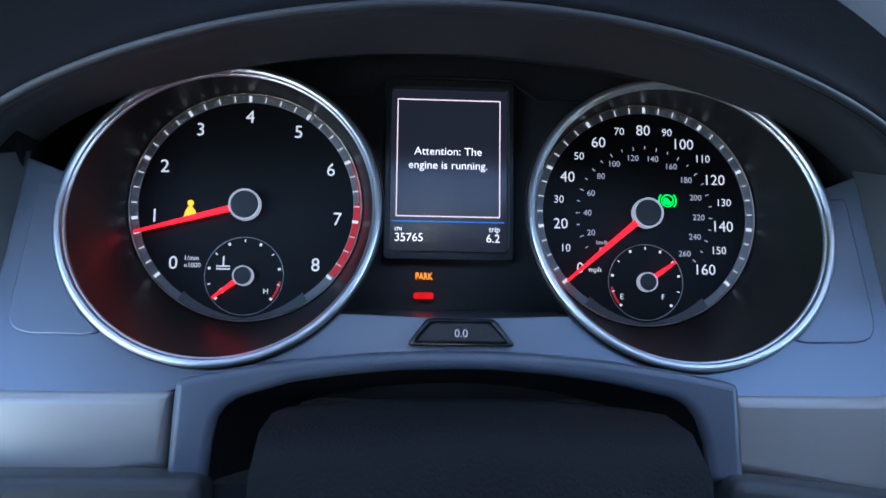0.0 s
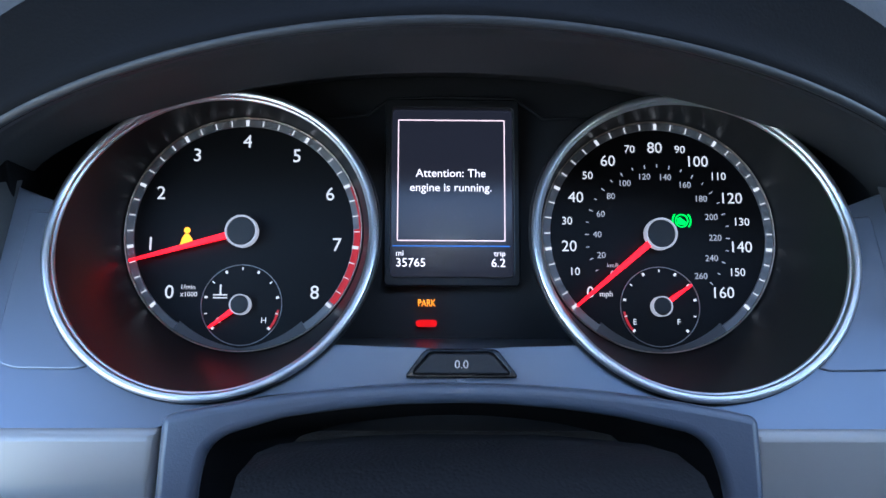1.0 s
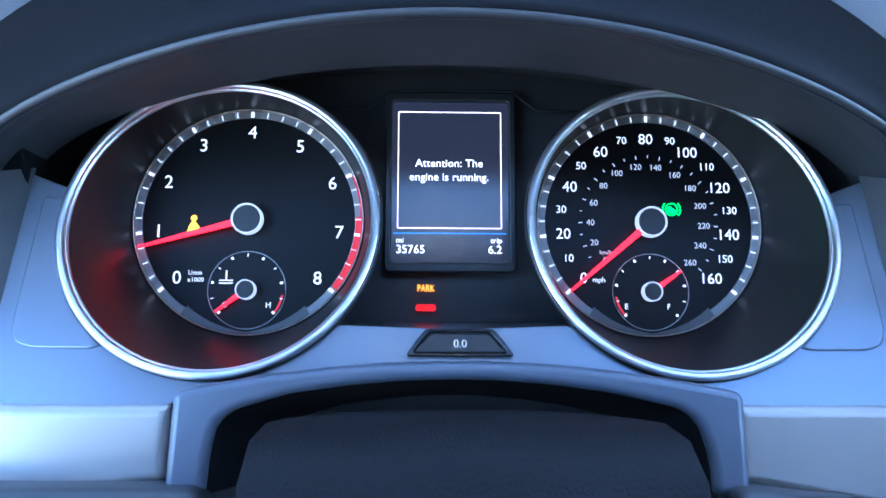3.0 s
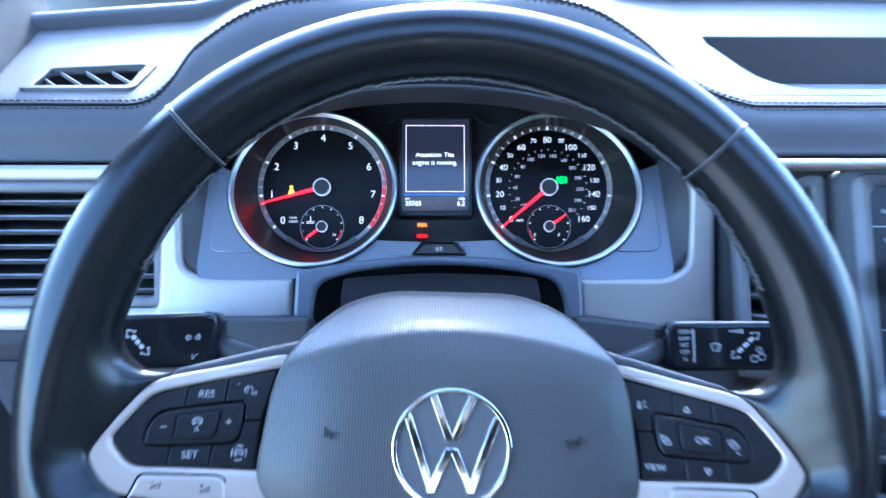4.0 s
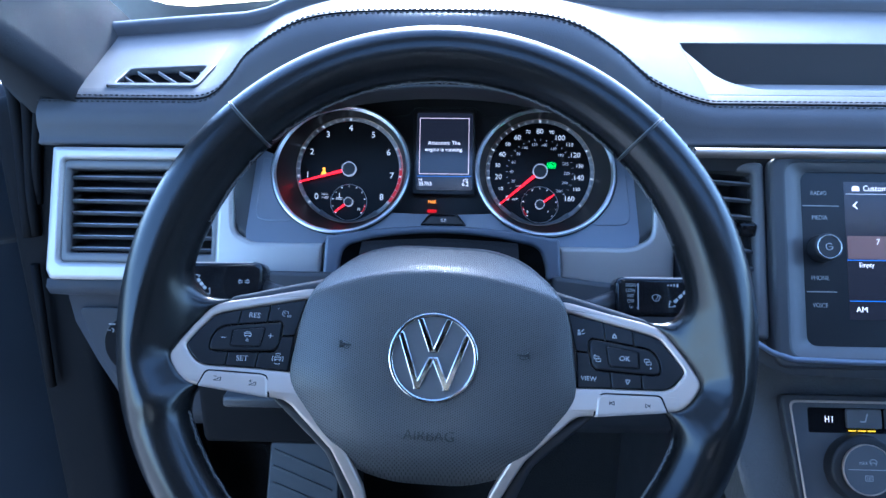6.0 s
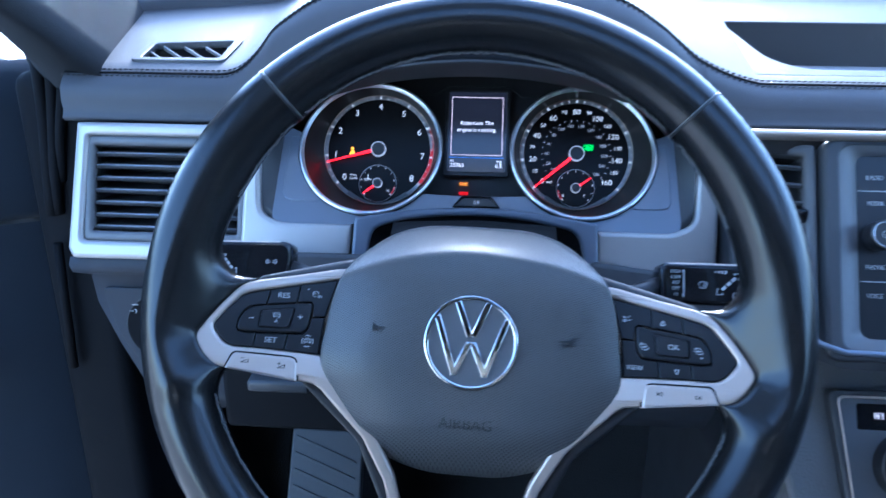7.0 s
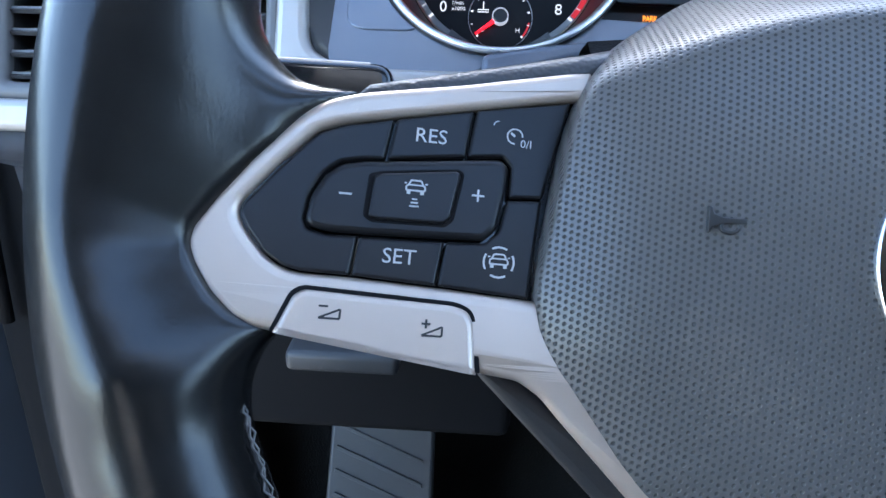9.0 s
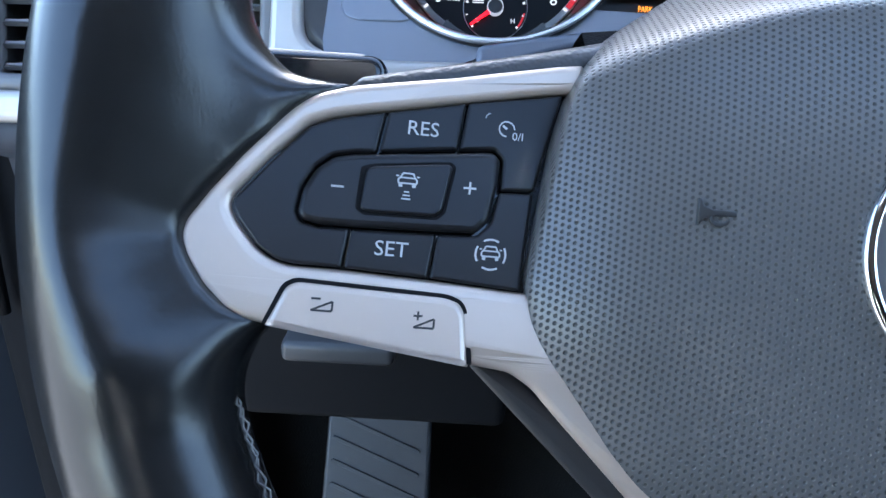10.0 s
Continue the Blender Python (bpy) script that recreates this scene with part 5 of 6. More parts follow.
# ---- middle console: screen and climate ----
RP = lambda p: Vector((p.x, 0.155 + (p.y - 0.713) * 0.5 - p.z, p.y + 0.5 * p.z))
RK = Matrix(((1, 0, 0, 0), (0, 0.4472, -0.8944, 0.155), (0, 0.8944, 0.4472, 0.713), (0, 0, 0, 1)))   # flat frame of the console's face
def rk(x, z):
    return (x, (z - 0.713) / 0.8944)


unit = thing("infotainment_unit", "black glossy car screen with side buttons and a knob", "car screen", RP(Vector((0.40, 0.64, 0))))
part("surround", plate([rounded([rk(0.2425, 0.636), rk(0.60, 0.636), rk(0.60, 0.776), rk(0.2425, 0.776)], 0.010), rounded([rk(0.2545, 0.6435), rk(0.585, 0.6435), rk(0.585, 0.7715), rk(0.2545, 0.7715)], 0.010)], 0.006, 0.020, 0.003, RK, None, 4), MID, unit)
loops = [rounded([rk(0.2535 + a, 0.6425 + b), rk(0.586 - a, 0.6425 + b), rk(0.586 - a, 0.7725 - c), rk(0.2535 + a, 0.7725 - c)], 0.009) for a, b, c in ((0, 0, 0), (0.002, 0.0012, 0.001), (0.0130, 0.0075, 0.0055), (0.0142, 0.0085, 0.0065))]
part("bevel", strips([[(x, y, z) for x, y in line] for line, z in zip(loops, (0.0050, 0.0045, 0.0012, -0.002))], RK, closed=True), GREY, unit, "lighter grey bevelled edge round the screen")
glass = part("glass", plate([rounded([rk(0.2660, 0.6495), rk(0.575, 0.6495), rk(0.575, 0.7665), rk(0.2660, 0.7665)], 0.007)], 0.0, 0.004, 0.0008, RK), SMOKED, unit)
part("display", plate([[rk(0.2985, 0.668), rk(0.54, 0.668), rk(0.54, 0.760), rk(0.2985, 0.760)]], 0.0003, 0.0004, 0.00005, RK), LCD, glass)
for words, x, z, size in (("RADIO", 0.2800, 0.7520, 0.0046), ("MEDIA", 0.2800, 0.7355, 0.0046), ("PHONE", 0.2785, 0.6950, 0.0046), ("VOICE", 0.2778, 0.6770, 0.0046)):
    part("lettering", text(words, *rk(x, z), 0.0002, size, RK, width=0.85), MARK, glass)
for x0, x1, z in ((0.268, 0.2945, 0.7435), (0.2685, 0.2905, 0.6860)):
    part("line", plate([[rk(x0, z - 0.0003), rk(x1, z - 0.0003), rk(x1, z + 0.0003), rk(x0, z + 0.0003)]], 0.0004, 0.0005, 0.0001, RK), MARK, glass)
part("message", text("Custom", *rk(0.3125, 0.7555), 0.0006, 0.0062, RK, align="LEFT", width=0.9), SCREEN, glass)
part("car_sign", joined([plate([[rk(0.3045, 0.7538), rk(0.3100, 0.7538), rk(0.3100, 0.7556), rk(0.3088, 0.7572), rk(0.3057, 0.7572), rk(0.3045, 0.7556)]], 0.0007, 0.0003, 0.00003, RK)]), SCREEN, glass)
part("line", plate([[rk(0.300, 0.7515), rk(0.54, 0.7515), rk(0.54, 0.7520), rk(0.300, 0.7520)]], 0.0006, 0.0003, 0.00003, RK), DIM, glass)
part("back_sign", joined([plate([[(a[0] + dx, a[1]) for a, dx in ((rk(0.3045, 0.7440), 0), (rk(0.3075, 0.7465), 0), (rk(0.3075, 0.7465), 0.0010), (rk(0.3055, 0.7440), 0.0005))]], 0.0007, 0.0003, 0.00003, RK), plate([[(a[0] + dx, a[1]) for a, dx in ((rk(0.3045, 0.7440), 0), (rk(0.3055, 0.7440), 0.0005), (rk(0.3075, 0.7415), 0.0010), (rk(0.3075, 0.7415), 0))]], 0.0007, 0.0003, 0.00003, RK)]), SCREEN, glass)
for k in range(4):
    x0 = 0.2995 + 0.0335 * k
    part("preset_tile", plate([[rk(x0, 0.7080), rk(x0 + 0.0325, 0.7080), rk(x0 + 0.0325, 0.7235), rk(x0, 0.7235)]], 0.0006, 0.0003, 0.00003, RK), TILE, glass)
    part("message", text("Empty", *rk(x0 + 0.013, 0.7040), 0.0008, 0.0050, RK, width=0.85), SCREEN, glass)
part("figure", text("7", *rk(0.3215, 0.7195), 0.0009, 0.0058, RK), SCREEN, glass)
part("line", plate([[rk(0.299, 0.7070), rk(0.54, 0.7070), rk(0.54, 0.7075), rk(0.299, 0.7075)]], 0.0006, 0.0003, 0.00003, RK), BLUE, glass)
part("line", plate([[rk(0.299, 0.6800), rk(0.54, 0.6800), rk(0.54, 0.6805), rk(0.299, 0.6805)]], 0.0006, 0.0003, 0.00003, RK), BLUE, glass)
part("message", text("AM", *rk(0.3075, 0.6745), 0.0008, 0.0058, RK), SCREEN, glass)
part("list_sign", joined([plate([[rk(0.327, 0.6725 + 0.002 * k), rk(0.333, 0.6725 + 0.002 * k), rk(0.333, 0.6735 + 0.002 * k), rk(0.327, 0.6735 + 0.002 * k)]], 0.0007, 0.0003, 0.00003, RK) for k in range(3)]), SCREEN, glass)
kx, ky = rk(0.2800, 0.7145)
knob = part("knob", plate([oval(kx, ky, 0.0102, n=48)], 0.013, 0.014, 0.0015, RK, None, 3), DARK, unit, "round black knob with a bright rim")
part("knob_rim", ring(kx, ky, 0.0080, 0.0088, 0.0136, 0.002, RK, n=48), CHROME, knob)
part("power_sign", joined([ring(kx, ky, 0.0022, 0.0026, 0.0134, 0.0004, RK, 0.00005, 45, 360, 24), plate([rect(kx + 0.0008, ky, 0.0022, 0.0004)], 0.0134, 0.0004, 0.00005, RK)]), MARK, knob)
# strip above the vent and the screen, bow below
strip = thing("trim_strip", "thin satin silver strip along the dashboard", "trim", RP(Vector((0.4, 0.777, 0))), kind="structure")
profile = [(0.7742, 0.004), (0.7744, 0.0075), (0.7752, 0.0098), (0.7768, 0.0110), (0.7784, 0.0106), (0.7797, 0.0092), (0.7804, 0.0072), (0.7806, 0.000)]
part("strip", strips([[RP(Vector((x, z, d))) for z, d in profile] for x in [0.1865 + 0.0145 * k for k in range(31)]]), SATIN, strip)
bow = [(0.196, 0.680), (0.212, 0.664), (0.228, 0.6505), (0.240, 0.6445), (0.254, 0.6415), (0.30, 0.6405), (0.62, 0.6405)]
part("bow", tube([RIGHT_PLANE(Vector((x, z, 0.006))) for x, z in bow], 0.0022, sides=10), PANEL, strip)
part("bow_pad", strips([[RIGHT_PLANE(Vector((x, z - d, 0.004 - 0.3 * d * (1 if x > 0.23 else 1)))) for d in (0.0, 0.003, 0.006, 0.010)] for x, z in bow]), MID, strip)

CK = Matrix(((1, 0, 0, 0), (0, 0.4819, -0.8762, 0.149), (0, 0.8762, 0.4819, 0.581), (0, 0, 0, 1)))
def ck(x, z):
    return (x, (z - 0.581) / 0.8762)


console = part("console_side", plate([rounded([ck(0.205, 0.640), ck(0.62, 0.640), ck(0.62, 0.30), ck(0.262, 0.30), ck(0.250, 0.49)][::-1], 0.012)], -0.004, 0.06, 0.006, CK, None, 3), COARSE, dash, "coarse-grained dark console side")
climate = thing("climate_panel", "dark grey climate panel with bright outline and round dial", "climate control", CK @ Vector((0.36, -0.05, 0)))
frame_out = [ck(0.2665, 0.5925), ck(0.53, 0.5925), ck(0.53, 0.44), ck(0.290, 0.44)][::-1]
frame_in = [ck(0.2735, 0.5875), ck(0.52, 0.5875), ck(0.52, 0.446), ck(0.2915, 0.446)][::-1]
part("border", plate([rounded(frame_out, 0.008), rounded(frame_in, 0.006)], 0.006, 0.012, 0.002, CK, None, 3), MID, climate)
part("bright_line", plate([rounded([ck(0.2725, 0.5885), ck(0.522, 0.5885), ck(0.522, 0.445), ck(0.2908, 0.445)][::-1], 0.006), rounded([ck(0.2742, 0.5868), ck(0.52, 0.5868), ck(0.52, 0.447), ck(0.2922, 0.447)][::-1], 0.0055)], 0.0068, 0.004, 0.0006, CK), SATIN, climate)
part("face", plate([rounded(frame_in, 0.006)], 0.001, 0.004, 0.0005, CK), FACEPLATE, climate)
window_ = part("readout", plate([rounded([ck(0.289, 0.5665), ck(0.46, 0.5665), ck(0.46, 0.5835), ck(0.289, 0.5835)], 0.002)], 0.0015, 0.003, 0.0004, CK), GLOSS, climate)
part("message", text("H I", *ck(0.3050, 0.5755), 0.0018, 0.0072, CK, width=0.75), SCREEN, window_)
for k in range(2):
    x0 = 0.318 + 0.030 * k
    sk = part("seat_key", plate([rounded([ck(x0, 0.5700), ck(x0 + 0.027, 0.5700), ck(x0 + 0.027, 0.5830), ck(x0, 0.5830)], 0.0015)], 0.004, 0.004, 0.0007, CK), GREY, climate)
    part("seat_sign", joined([plate([stroke(*ck(x0 + 0.010, 0.5745), *ck(x0 + 0.014, 0.5745), 0.0005)], 0.0042, 0.0003, 0.00003, CK), plate([stroke(*ck(x0 + 0.014, 0.5745), *ck(x0 + 0.016, 0.5800), 0.0005)], 0.0042, 0.0003, 0.00003, CK)]), MARK, sk)
    for j in range(3 if k == 0 else 1):
        part("level_bar", plate([rect(ck(x0 + 0.0045 + 0.0075 * j, 0.5680)[0], ck(0, 0.5682)[1], 0.006, 0.0011)], 0.0020, 0.0004, 0.00005, CK), YELLOW, sk)
dx, dy = ck(0.3245, 0.5440)
turn = part("dial", plate([oval(dx, dy, 0.0255, n=64)], 0.015, 0.017, 0.002, CK, None, 3), DARK, climate, "round ribbed temperature dial")
part("dial_cap", plate([oval(dx, dy, 0.0180, n=64)], 0.018, 0.008, 0.0008, CK, None, 3), FACEPLATE, turn)
part("dial_rim", ring(dx, dy, 0.0180, 0.0190, 0.0184, 0.003, CK, n=64), SATIN, turn)
part("dial_line", plate([rect(dx, dy, 0.030, 0.0005)], 0.0182, 0.0004, 0.00005, CK), MARK, turn)
part("demist_sign", joined([plate([arc(dx + 0.004, dy + 0.0048, 0.0030, 0.00025, 20, 160)], 0.0182, 0.0003, 0.00003, CK), plate([rect(dx + 0.004, dy + 0.0052, 0.0050, 0.0005)], 0.0182, 0.0003, 0.00003, CK), plate([stroke(dx + 0.0012, dy + 0.0058, dx + 0.0025, dy + 0.0035)], 0.0182, 0.0003, 0.00003, CK), plate([stroke(dx + 0.0068, dy + 0.0058, dx + 0.0055, dy + 0.0035)], 0.0182, 0.0003, 0.00003, CK)]), MARK, turn)
part("lettering", text("MAX", dx - 0.0035, dy + 0.0048, 0.0181, 0.0030, CK), MARK, turn)
part("rear_demist_sign", joined([plate([rounded(rect(dx, dy - 0.0062, 0.0058, 0.0042), 0.0005), rounded(rect(dx, dy - 0.0062, 0.0050, 0.0034), 0.0004)], 0.0182, 0.0003, 0.00003, CK)] + [plate([rect(dx + 0.0012 * k, dy - 0.0062, 0.0003, 0.0026)], 0.0182, 0.0003, 0.00003, CK) for k in (-1, 0, 1)]), MARK, turn)
ok = part("off_key", plate([rounded([ck(0.3475, 0.538), ck(0.365, 0.538), ck(0.365, 0.5525), ck(0.3475, 0.5525)], 0.002)], 0.005, 0.005, 0.0008, CK), DARK, climate)
part("lettering", text("OFF", *ck(0.3560, 0.5452), 0.0051, 0.0040, CK, width=0.8), MARK, ok)

# ---- lower dash on the driver's side ----
lower = thing("lower_dash", "dark grey lower dash panel under the vent", "dashboard panel", (-0.25, 0.22, 0.5), kind="structure")
prof = [(0.196, 0.664), (0.192, 0.658), (0.196, 0.650), (0.222, 0.638), (0.226, 0.61), (0.222, 0.57), (0.215, 0.53), (0.235, 0.50), (0.30, 0.49)]
rows = []
for y, z in prof:
    f = max(0.0, (0.655 - z))
    x_edge = -0.336 + (0.0 if z > 0.60 else (0.60 - z) * 0.60)
    rows.append([(x_edge - 0.006, y + 0.02, z), (x_edge - 0.001, y + 0.004, z)] + [(x_edge + (0.21 - x_edge) * k / 14, y, z) for k in range(15)])
part("panel", strips(rows), LOWER, lower)
release = thing("bonnet_release", "black pull handle in a recess under the dash", "handle", (-0.152, 0.16, 0.57))
# the recess is a solid box, coloured black for the shade inside
part("recess", box(-0.215, -0.075, 0.185, 0.235, 0.512, 0.600, bevel=0.006), BLACK, release)
part("handle", box(-0.176, -0.127, 0.138, 0.188, 0.578, 0.588, bevel=0.003), MID, release)
switch = thing("light_switch", "round black headlight switch in a rounded grey plate", "switch", (-0.29, 0.21, 0.58))
HK = Matrix(((1, 0, 0, 0), (0, 0.05, -1, 0.2235), (0, 1, 0.05, 0.60), (0, 0, 0, 1)))
part("plate", plate([rounded([(-0.329, 0.026), (-0.318, -0.022, 0.03), (-0.290, -0.058, 0.03), (-0.235, -0.058), (-0.235, 0.026)], 0.008)], 0.003, 0.006, 0.0015, HK, None, 3), LOWER, switch)
sw = part("dial", plate([oval(-0.278, -0.010, 0.030, n=48)], 0.007, 0.008, 0.002, HK, None, 3), BLACK, switch)
part("dial_rim", ring(-0.278, -0.010, 0.0296, 0.0308, 0.0045, 0.004, HK, n=48), MID, sw)
part("sign", joined([plate([arc(-0.299, 0.006, 0.0018, 0.0003, -90, 90)], 0.0073, 0.0003, 0.00003, HK), plate([rect(-0.3015, 0.006, 0.003, 0.0005)], 0.0073, 0.0003, 0.00003, HK), plate([rect(-0.298, 0.012, 0.006, 0.0008)], 0.0073, 0.0003, 0.00003, HK)]), MARK, sw)

# footwell
foot = thing("footrest", "grey ribbed footrest plate in the footwell", "footrest", (-0.165, 0.38, 0.30))
M = Matrix(((1, 0, 0, -0.166), (0, 0.5, -0.866, 0.320), (0, 0.866, 0.5, 0.349), (0, 0, 0, 1)))
part("stem", box(-0.195, -0.140, 0.36, 0.62, 0.05, 0.36, bevel=0.01), CARPET, foot)
fr = part("plate", plate([rounded([(-0.043, -0.12), (0.043, -0.12), (0.042, 0.062), (-0.040, 0.062)], 0.006)], 0.0, 0.012, 0.003, M, None, 3), DARK, foot)
for k in range(9):
    part("rib", plate([[(-0.036, -0.105 + 0.018 * k + 0.012), (-0.034, -0.105 + 0.018 * k + 0.0145), (0.034, -0.105 + 0.018 * k - 0.0115), (0.034, -0.105 + 0.018 * k - 0.014)][::-1]], 0.0016, 0.003, 0.0004, M), DARK, fr)
single("floor", box(-0.42, 1.10, -2.2, 0.62, 0.03, 0.06, bevel=0.01), CARPET, "black carpeted car floor", "floor", "structure")
single("bulkhead", box(-0.42, 1.10, 0.60, 0.66, 0.05, 0.80, bevel=0.01), CARPET, "black carpeted bulkhead behind the footwell", "wall", "structure")
# darker than the console side above: its deep shade is in the colour
single("console_tunnel", box(0.24, 0.56, -1.0, 0.56, 0.05, 0.46, bevel=0.03), DARK, "dark centre console between the seats", "console", "structure")
single("side_kick_panel", box(-0.425, -0.385, 0.31, 0.62, 0.06, 0.66, bevel=0.012), DARK, "black kick panel beside the footwell", "panel", "structure")

# ---- pillar, door, windscreen, cabin ----
single("hinge_pillar", box(-0.432, -0.360, 0.300, 0.42, 0.05, 0.800, bevel=0.015), BLACK, "black hinge pillar beside the dashboard", "pillar", "structure")
pillar = thing("windscreen_pillar", "grey textured windscreen pillar trim", "pillar", (-0.36, 0.30, 0.80), kind="structure")
seam = [(-0.350, 0.430, 0.874), (-0.337, 0.396, 0.864), (-0.3285, 0.365, 0.848), (-0.320, 0.285, 0.820), (-0.314, 0.243, 0.806), (-0.3638, 0.285, 0.7821), (-0.3979, 0.310, 0.7855), (-0.4295, 0.335, 0.7977)]
rows = []
for k, p in enumerate(seam):
    q = Vector(p)
    d = Vector((-0.14 - 0.003 * k, -0.42, 0.37)) if k < 5 else Vector((-0.09 + 0.085 * (k - 5), -0.38 + 0.065 * (k - 5), 0.36 - 0.01 * (k - 5)))
    bow = -0.02 if k < 5 else 0.0
    rows.append([q - d * 0.05] + [q + d * f + Vector((bow * min(1.0, f * 3), 0, 0)) for f in (0, 0.05, 0.25, 0.6, 1.0, 1.15)])
part("trim", strips(rows), WEAVE, pillar)
for k, (top, foot_of) in enumerate((((-0.3998, 0.812), (-0.4090, 0.667)), ((-0.3890, 0.806), (-0.4035, 0.668)), ((-0.3780, 0.800), (-0.3960, 0.700)))):
    part("seal_fold", tube([(top[0] + (foot_of[0] - top[0]) * f, 0.2985 + 0.002 * math.sin(5 * f + k), top[1] + (foot_of[1] - top[1]) * f) for f in [j / 8 for j in range(9)]], 0.0062 - 0.0008 * k, sides=10), BLACK, pillar)
seal = [(-0.4050, 0.290, 0.640), (-0.4085, 0.290, 0.575), (-0.4118, 0.290, 0.505)]
part("door_seal", tube(seal, 0.0045, sides=10), BLACK, pillar, "black rubber door seal")
door = thing("front_door", "open dark blue-grey driver's door with a plain card", "car door", (-0.8, 0.36, 0.2))
DOOR = Matrix.Translation((-0.44, 0.36, 0)) @ pose(0, 0, 0, 0, 0, 30) @ Matrix.Translation((0.44, -0.36, 0))
part("card", strips([[(-0.435, 0.345, z) if i == 0 else (x, 0.345 + b, z) for i, (x, b) in enumerate(((-0.435, 0), (-0.445, -0.006), (-0.6, -0.008), (-0.9, -0.010), (-1.35, -0.01)))] for z in (0.10, 0.2, 0.42, 0.46, 0.55, 0.62, 0.648)], DOOR), DOORCARD, door)
part("upper_card", strips([[(x, 0.345 + b - c, z) for x, b in ((-0.430, 0.010), (-0.437, 0), (-0.447, -0.006), (-0.6, -0.008), (-0.9, -0.010), (-1.35, -0.01))] for z, c in ((0.651, -0.006), (0.652, 0.0), (0.660, 0.004), (0.70, 0.005), (0.76, 0.002), (0.795, -0.004), (0.806, -0.020))], DOOR), DOORCARD, door)
part("shell", box(-1.38, -0.455, 0.364, 0.46, 0.08, 0.81, DOOR, bevel=0.02), PAINT, door)
part("armrest", box(-1.2, -0.56, 0.285, 0.34, 0.50, 0.56, DOOR, bevel=0.015), DARK, door)

screen_me = mesh_of("windscreen", [(-0.52, 0.60, 0.875), (1.26, 0.60, 0.875), (1.20, 0.02, 1.30), (-0.46, 0.02, 1.30)], [(0, 1, 2, 3)], False)
GLASS = bpy.data.materials.new("clear_glass")
GLASS.use_nodes = True
gb = GLASS.node_tree.nodes["Principled BSDF"]
gb.inputs["Transmission Weight"].default_value, gb.inputs["Roughness"].default_value, gb.inputs["IOR"].default_value = 1.0, 0.0, 1.02
gb.inputs["Base Color"].default_value = (0.93, 0.97, 0.95, 1)
wind = single("windscreen", screen_me, GLASS, "clear raked car windscreen", "windscreen", "structure")
wind.visible_shadow = False
frit = thing("windscreen_edge", "black dotted band along the foot of the windscreen", "windscreen", (-0.2, 0.8, 0.9), kind="structure")
band = []
for k in range(40):
    x = -0.44 + 0.028 * k
    f = min(1.0, max(0.0, (-0.30 - x) / 0.10))
    band.append([(x, 0.515, 0.845), (x, 0.500, 0.877 + 0.030 * f * f + 0.012 * min(1.0, max(0.0, (x + 0.30) / 0.15)))])
part("band", strips(band), FRIT, frit)
part("wiper", tube([(-0.25, 0.70, 0.875), (0.10, 0.68, 0.890), (0.55, 0.70, 0.885)], 0.006), RUBBER, frit)
bonnet = single("bonnet", strips([[(x, 0.72 + 0.27 * j, 0.878 - 0.03 * j - 0.01 * j * j * 0.4 - 0.12 * ((x - 0.37) / 1.0) ** 4) for j in range(6)] for x in [-0.55 + 0.1 * k for k in range(19)]]), PAINT, "grey painted car bonnet", "bonnet", "structure")
thicken(bonnet, 0.02)
# the roof opening is unseen, added to let sky light fall on the dials
roof = single("roof_lining", plate([[(-0.48, -2.2), (1.22, -2.2), (1.22, 0.03), (-0.48, 0.03)], rounded([(-0.22, -0.60), (0.96, -0.60), (0.96, -0.22), (-0.22, -0.22)], 0.05)], 1.34, 0.05, 0.012, ONE), CLOTH, "light grey fabric roof lining with a large opening added for light", "ceiling", "structure")
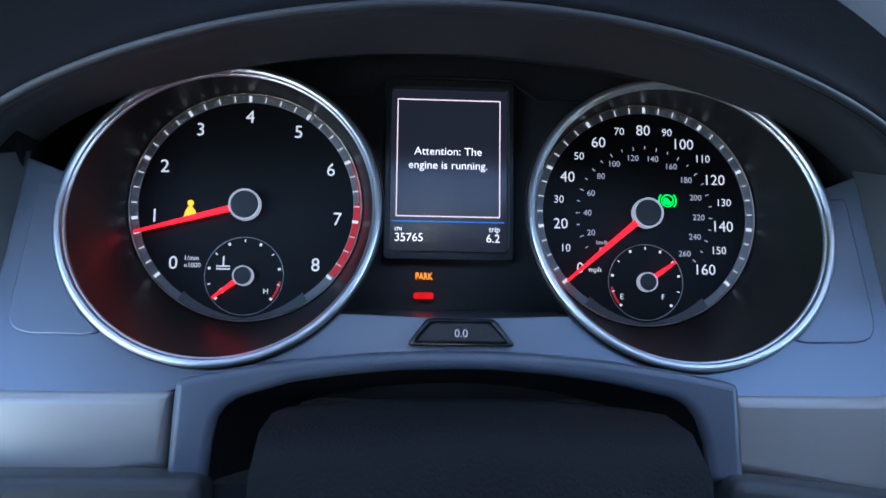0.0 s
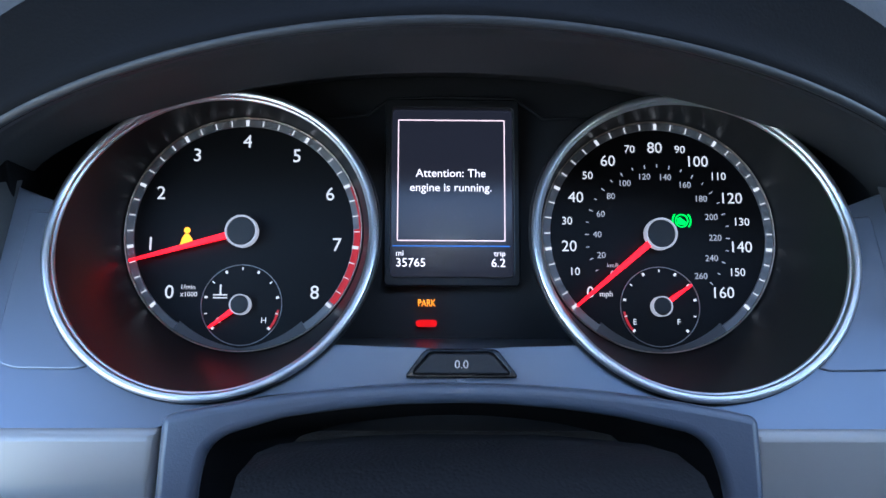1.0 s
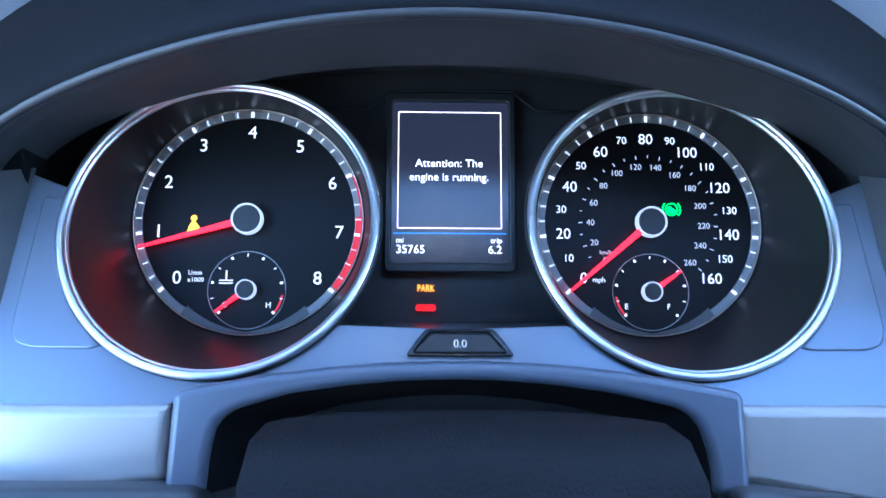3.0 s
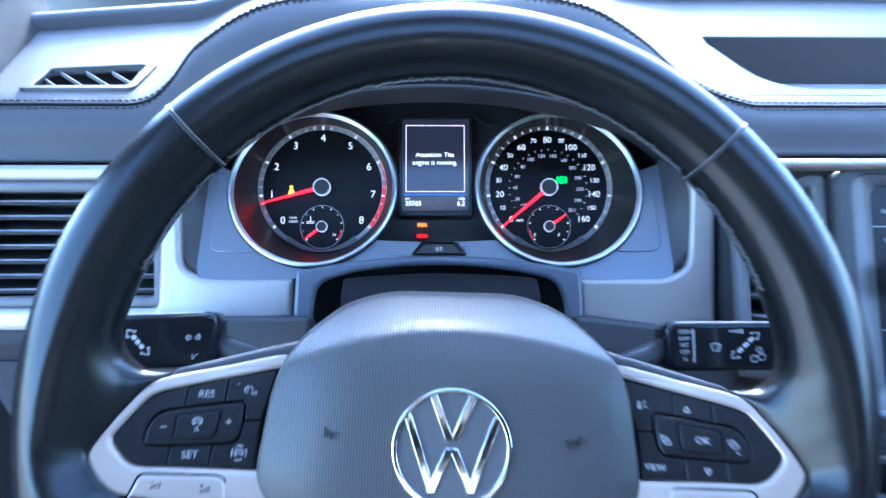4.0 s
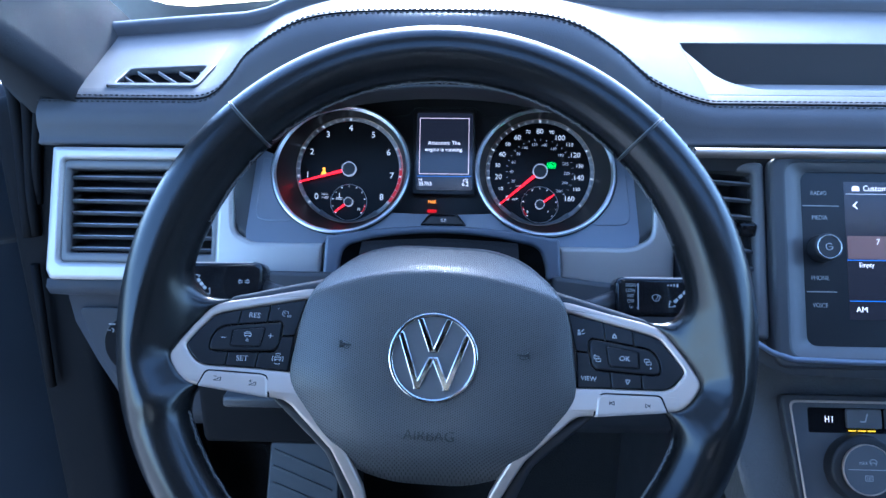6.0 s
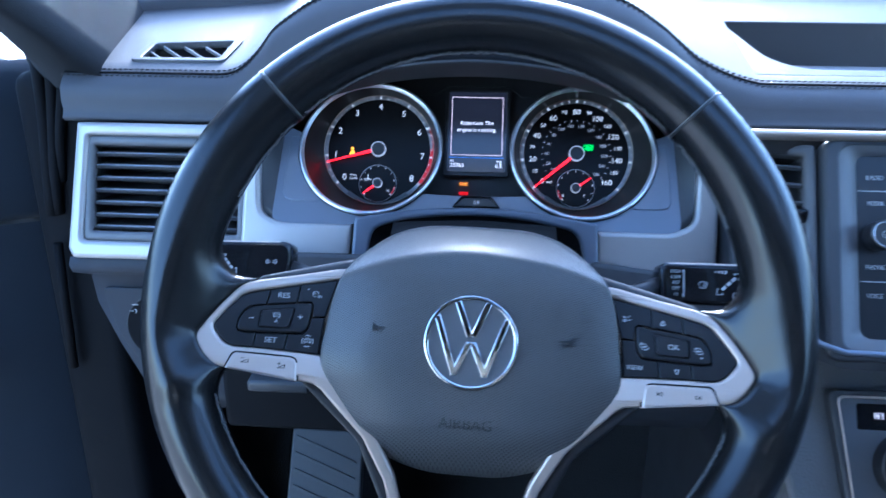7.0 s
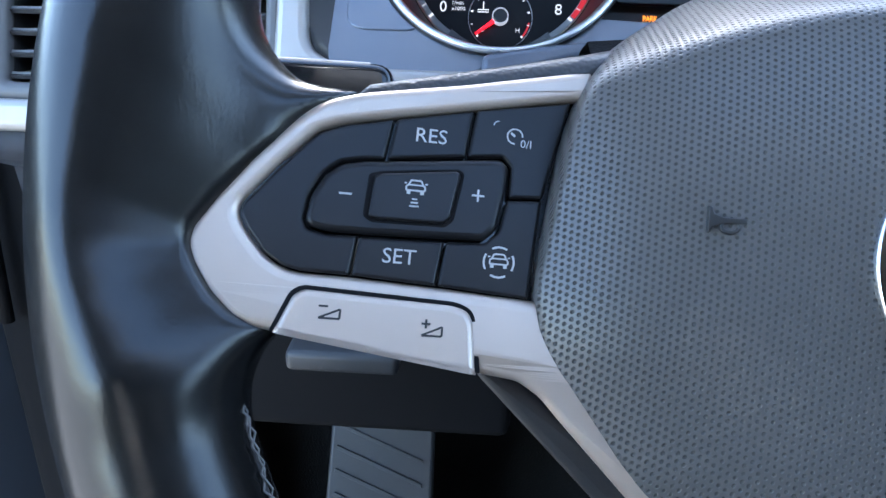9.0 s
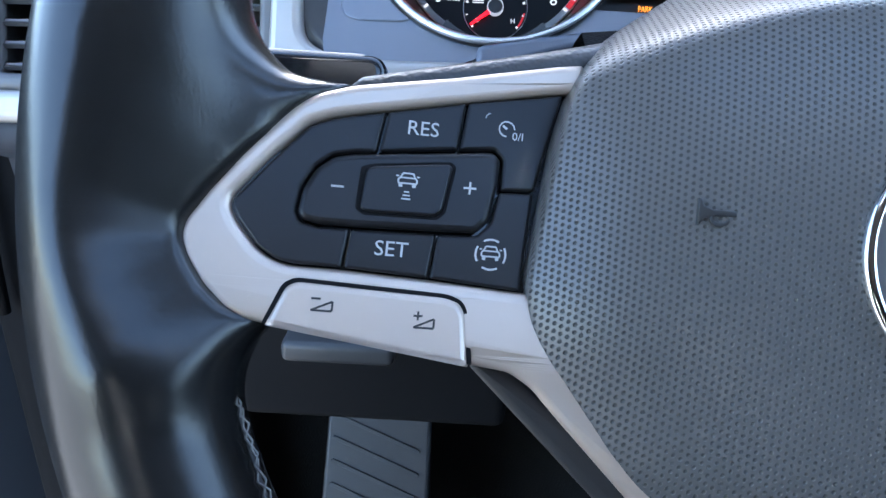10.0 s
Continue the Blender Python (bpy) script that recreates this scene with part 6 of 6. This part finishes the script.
light_opening_glass = single("light_opening_glass", mesh_of("light_opening_glass", [(-0.24, -0.62, 1.335), (0.98, -0.62, 1.335), (0.98, -0.20, 1.335), (-0.24, -0.20, 1.335)], [(0, 1, 2, 3)], False), GLASS, "clear glass over the added roof opening that lets in light", "window", "structure")
light_opening_glass.visible_shadow = False
# unseen rear of the cabin, closed in dark to hold back sky light
single("rear_panel", box(-0.48, 1.22, -2.26, -2.2, 0.03, 1.33, bevel=0.02), DARK, "unseen dark rear end of the cabin that keeps light out", "wall", "structure")
TINT = node_material("light_blocking_glass", (0.01, 0.01, 0.012), 0.08, wear=0.02)
# unseen rear sides, with near-black panes to block light from behind
for x in (-0.47, 1.17):
    single("rear_door", box(x - 0.03, x + 0.03, -2.2, -0.80, 0.03, 0.85, bevel=0.02), DARK, "dark closed rear door", "car door", "structure")
    single("rear_window", box(x - 0.004, x + 0.004, -2.2, -0.80, 0.84, 1.31, bevel=0.001), TINT, "unseen nearly black rear side window that keeps light out", "window", "structure")
single("passenger_door", box(1.12, 1.20, -0.80, 0.60, 0.03, 0.82, bevel=0.02), DARK, "dark closed passenger side door", "car door", "structure")
for y in (-0.80, -2.15):
    single("door_post", box(1.14, 1.20, y - 0.06, y + 0.06, 0.80, 1.31, bevel=0.015), CLOTH, "grey post between the side windows", "pillar", "structure")
    single("door_post", box(-0.50, -0.42, y - 0.06, y + 0.06, 0.05, 1.31, bevel=0.015), CLOTH, "grey post behind the open door", "pillar", "structure")


def seat(x, label):
    st = thing("car_seat", label, "car seat", (x, -0.75, 0.06), "front seats")
    part("cushion", box(x - 0.25, x + 0.25, -0.95, -0.48, 0.10, 0.40, bevel=0.05), LEATHER, st)
    part("backrest", box(x - 0.25, x + 0.25, -1.16, -0.98, 0.36, 0.98, bevel=0.06), LEATHER, st)
    part("head_restraint", box(x - 0.13, x + 0.13, -1.16, -1.06, 1.02, 1.20, bevel=0.04), LEATHER, st)


seat(0.0, "black leather driver's seat")
seat(0.76, "black leather passenger seat")
single("ground", mesh_of("ground", [(-400, -400, -0.42), (400, -400, -0.42), (400, 400, -0.42), (-400, 400, -0.42)], [(0, 1, 2, 3)], False), GROUND, "grey concrete ground round the car", "ground", "structure")
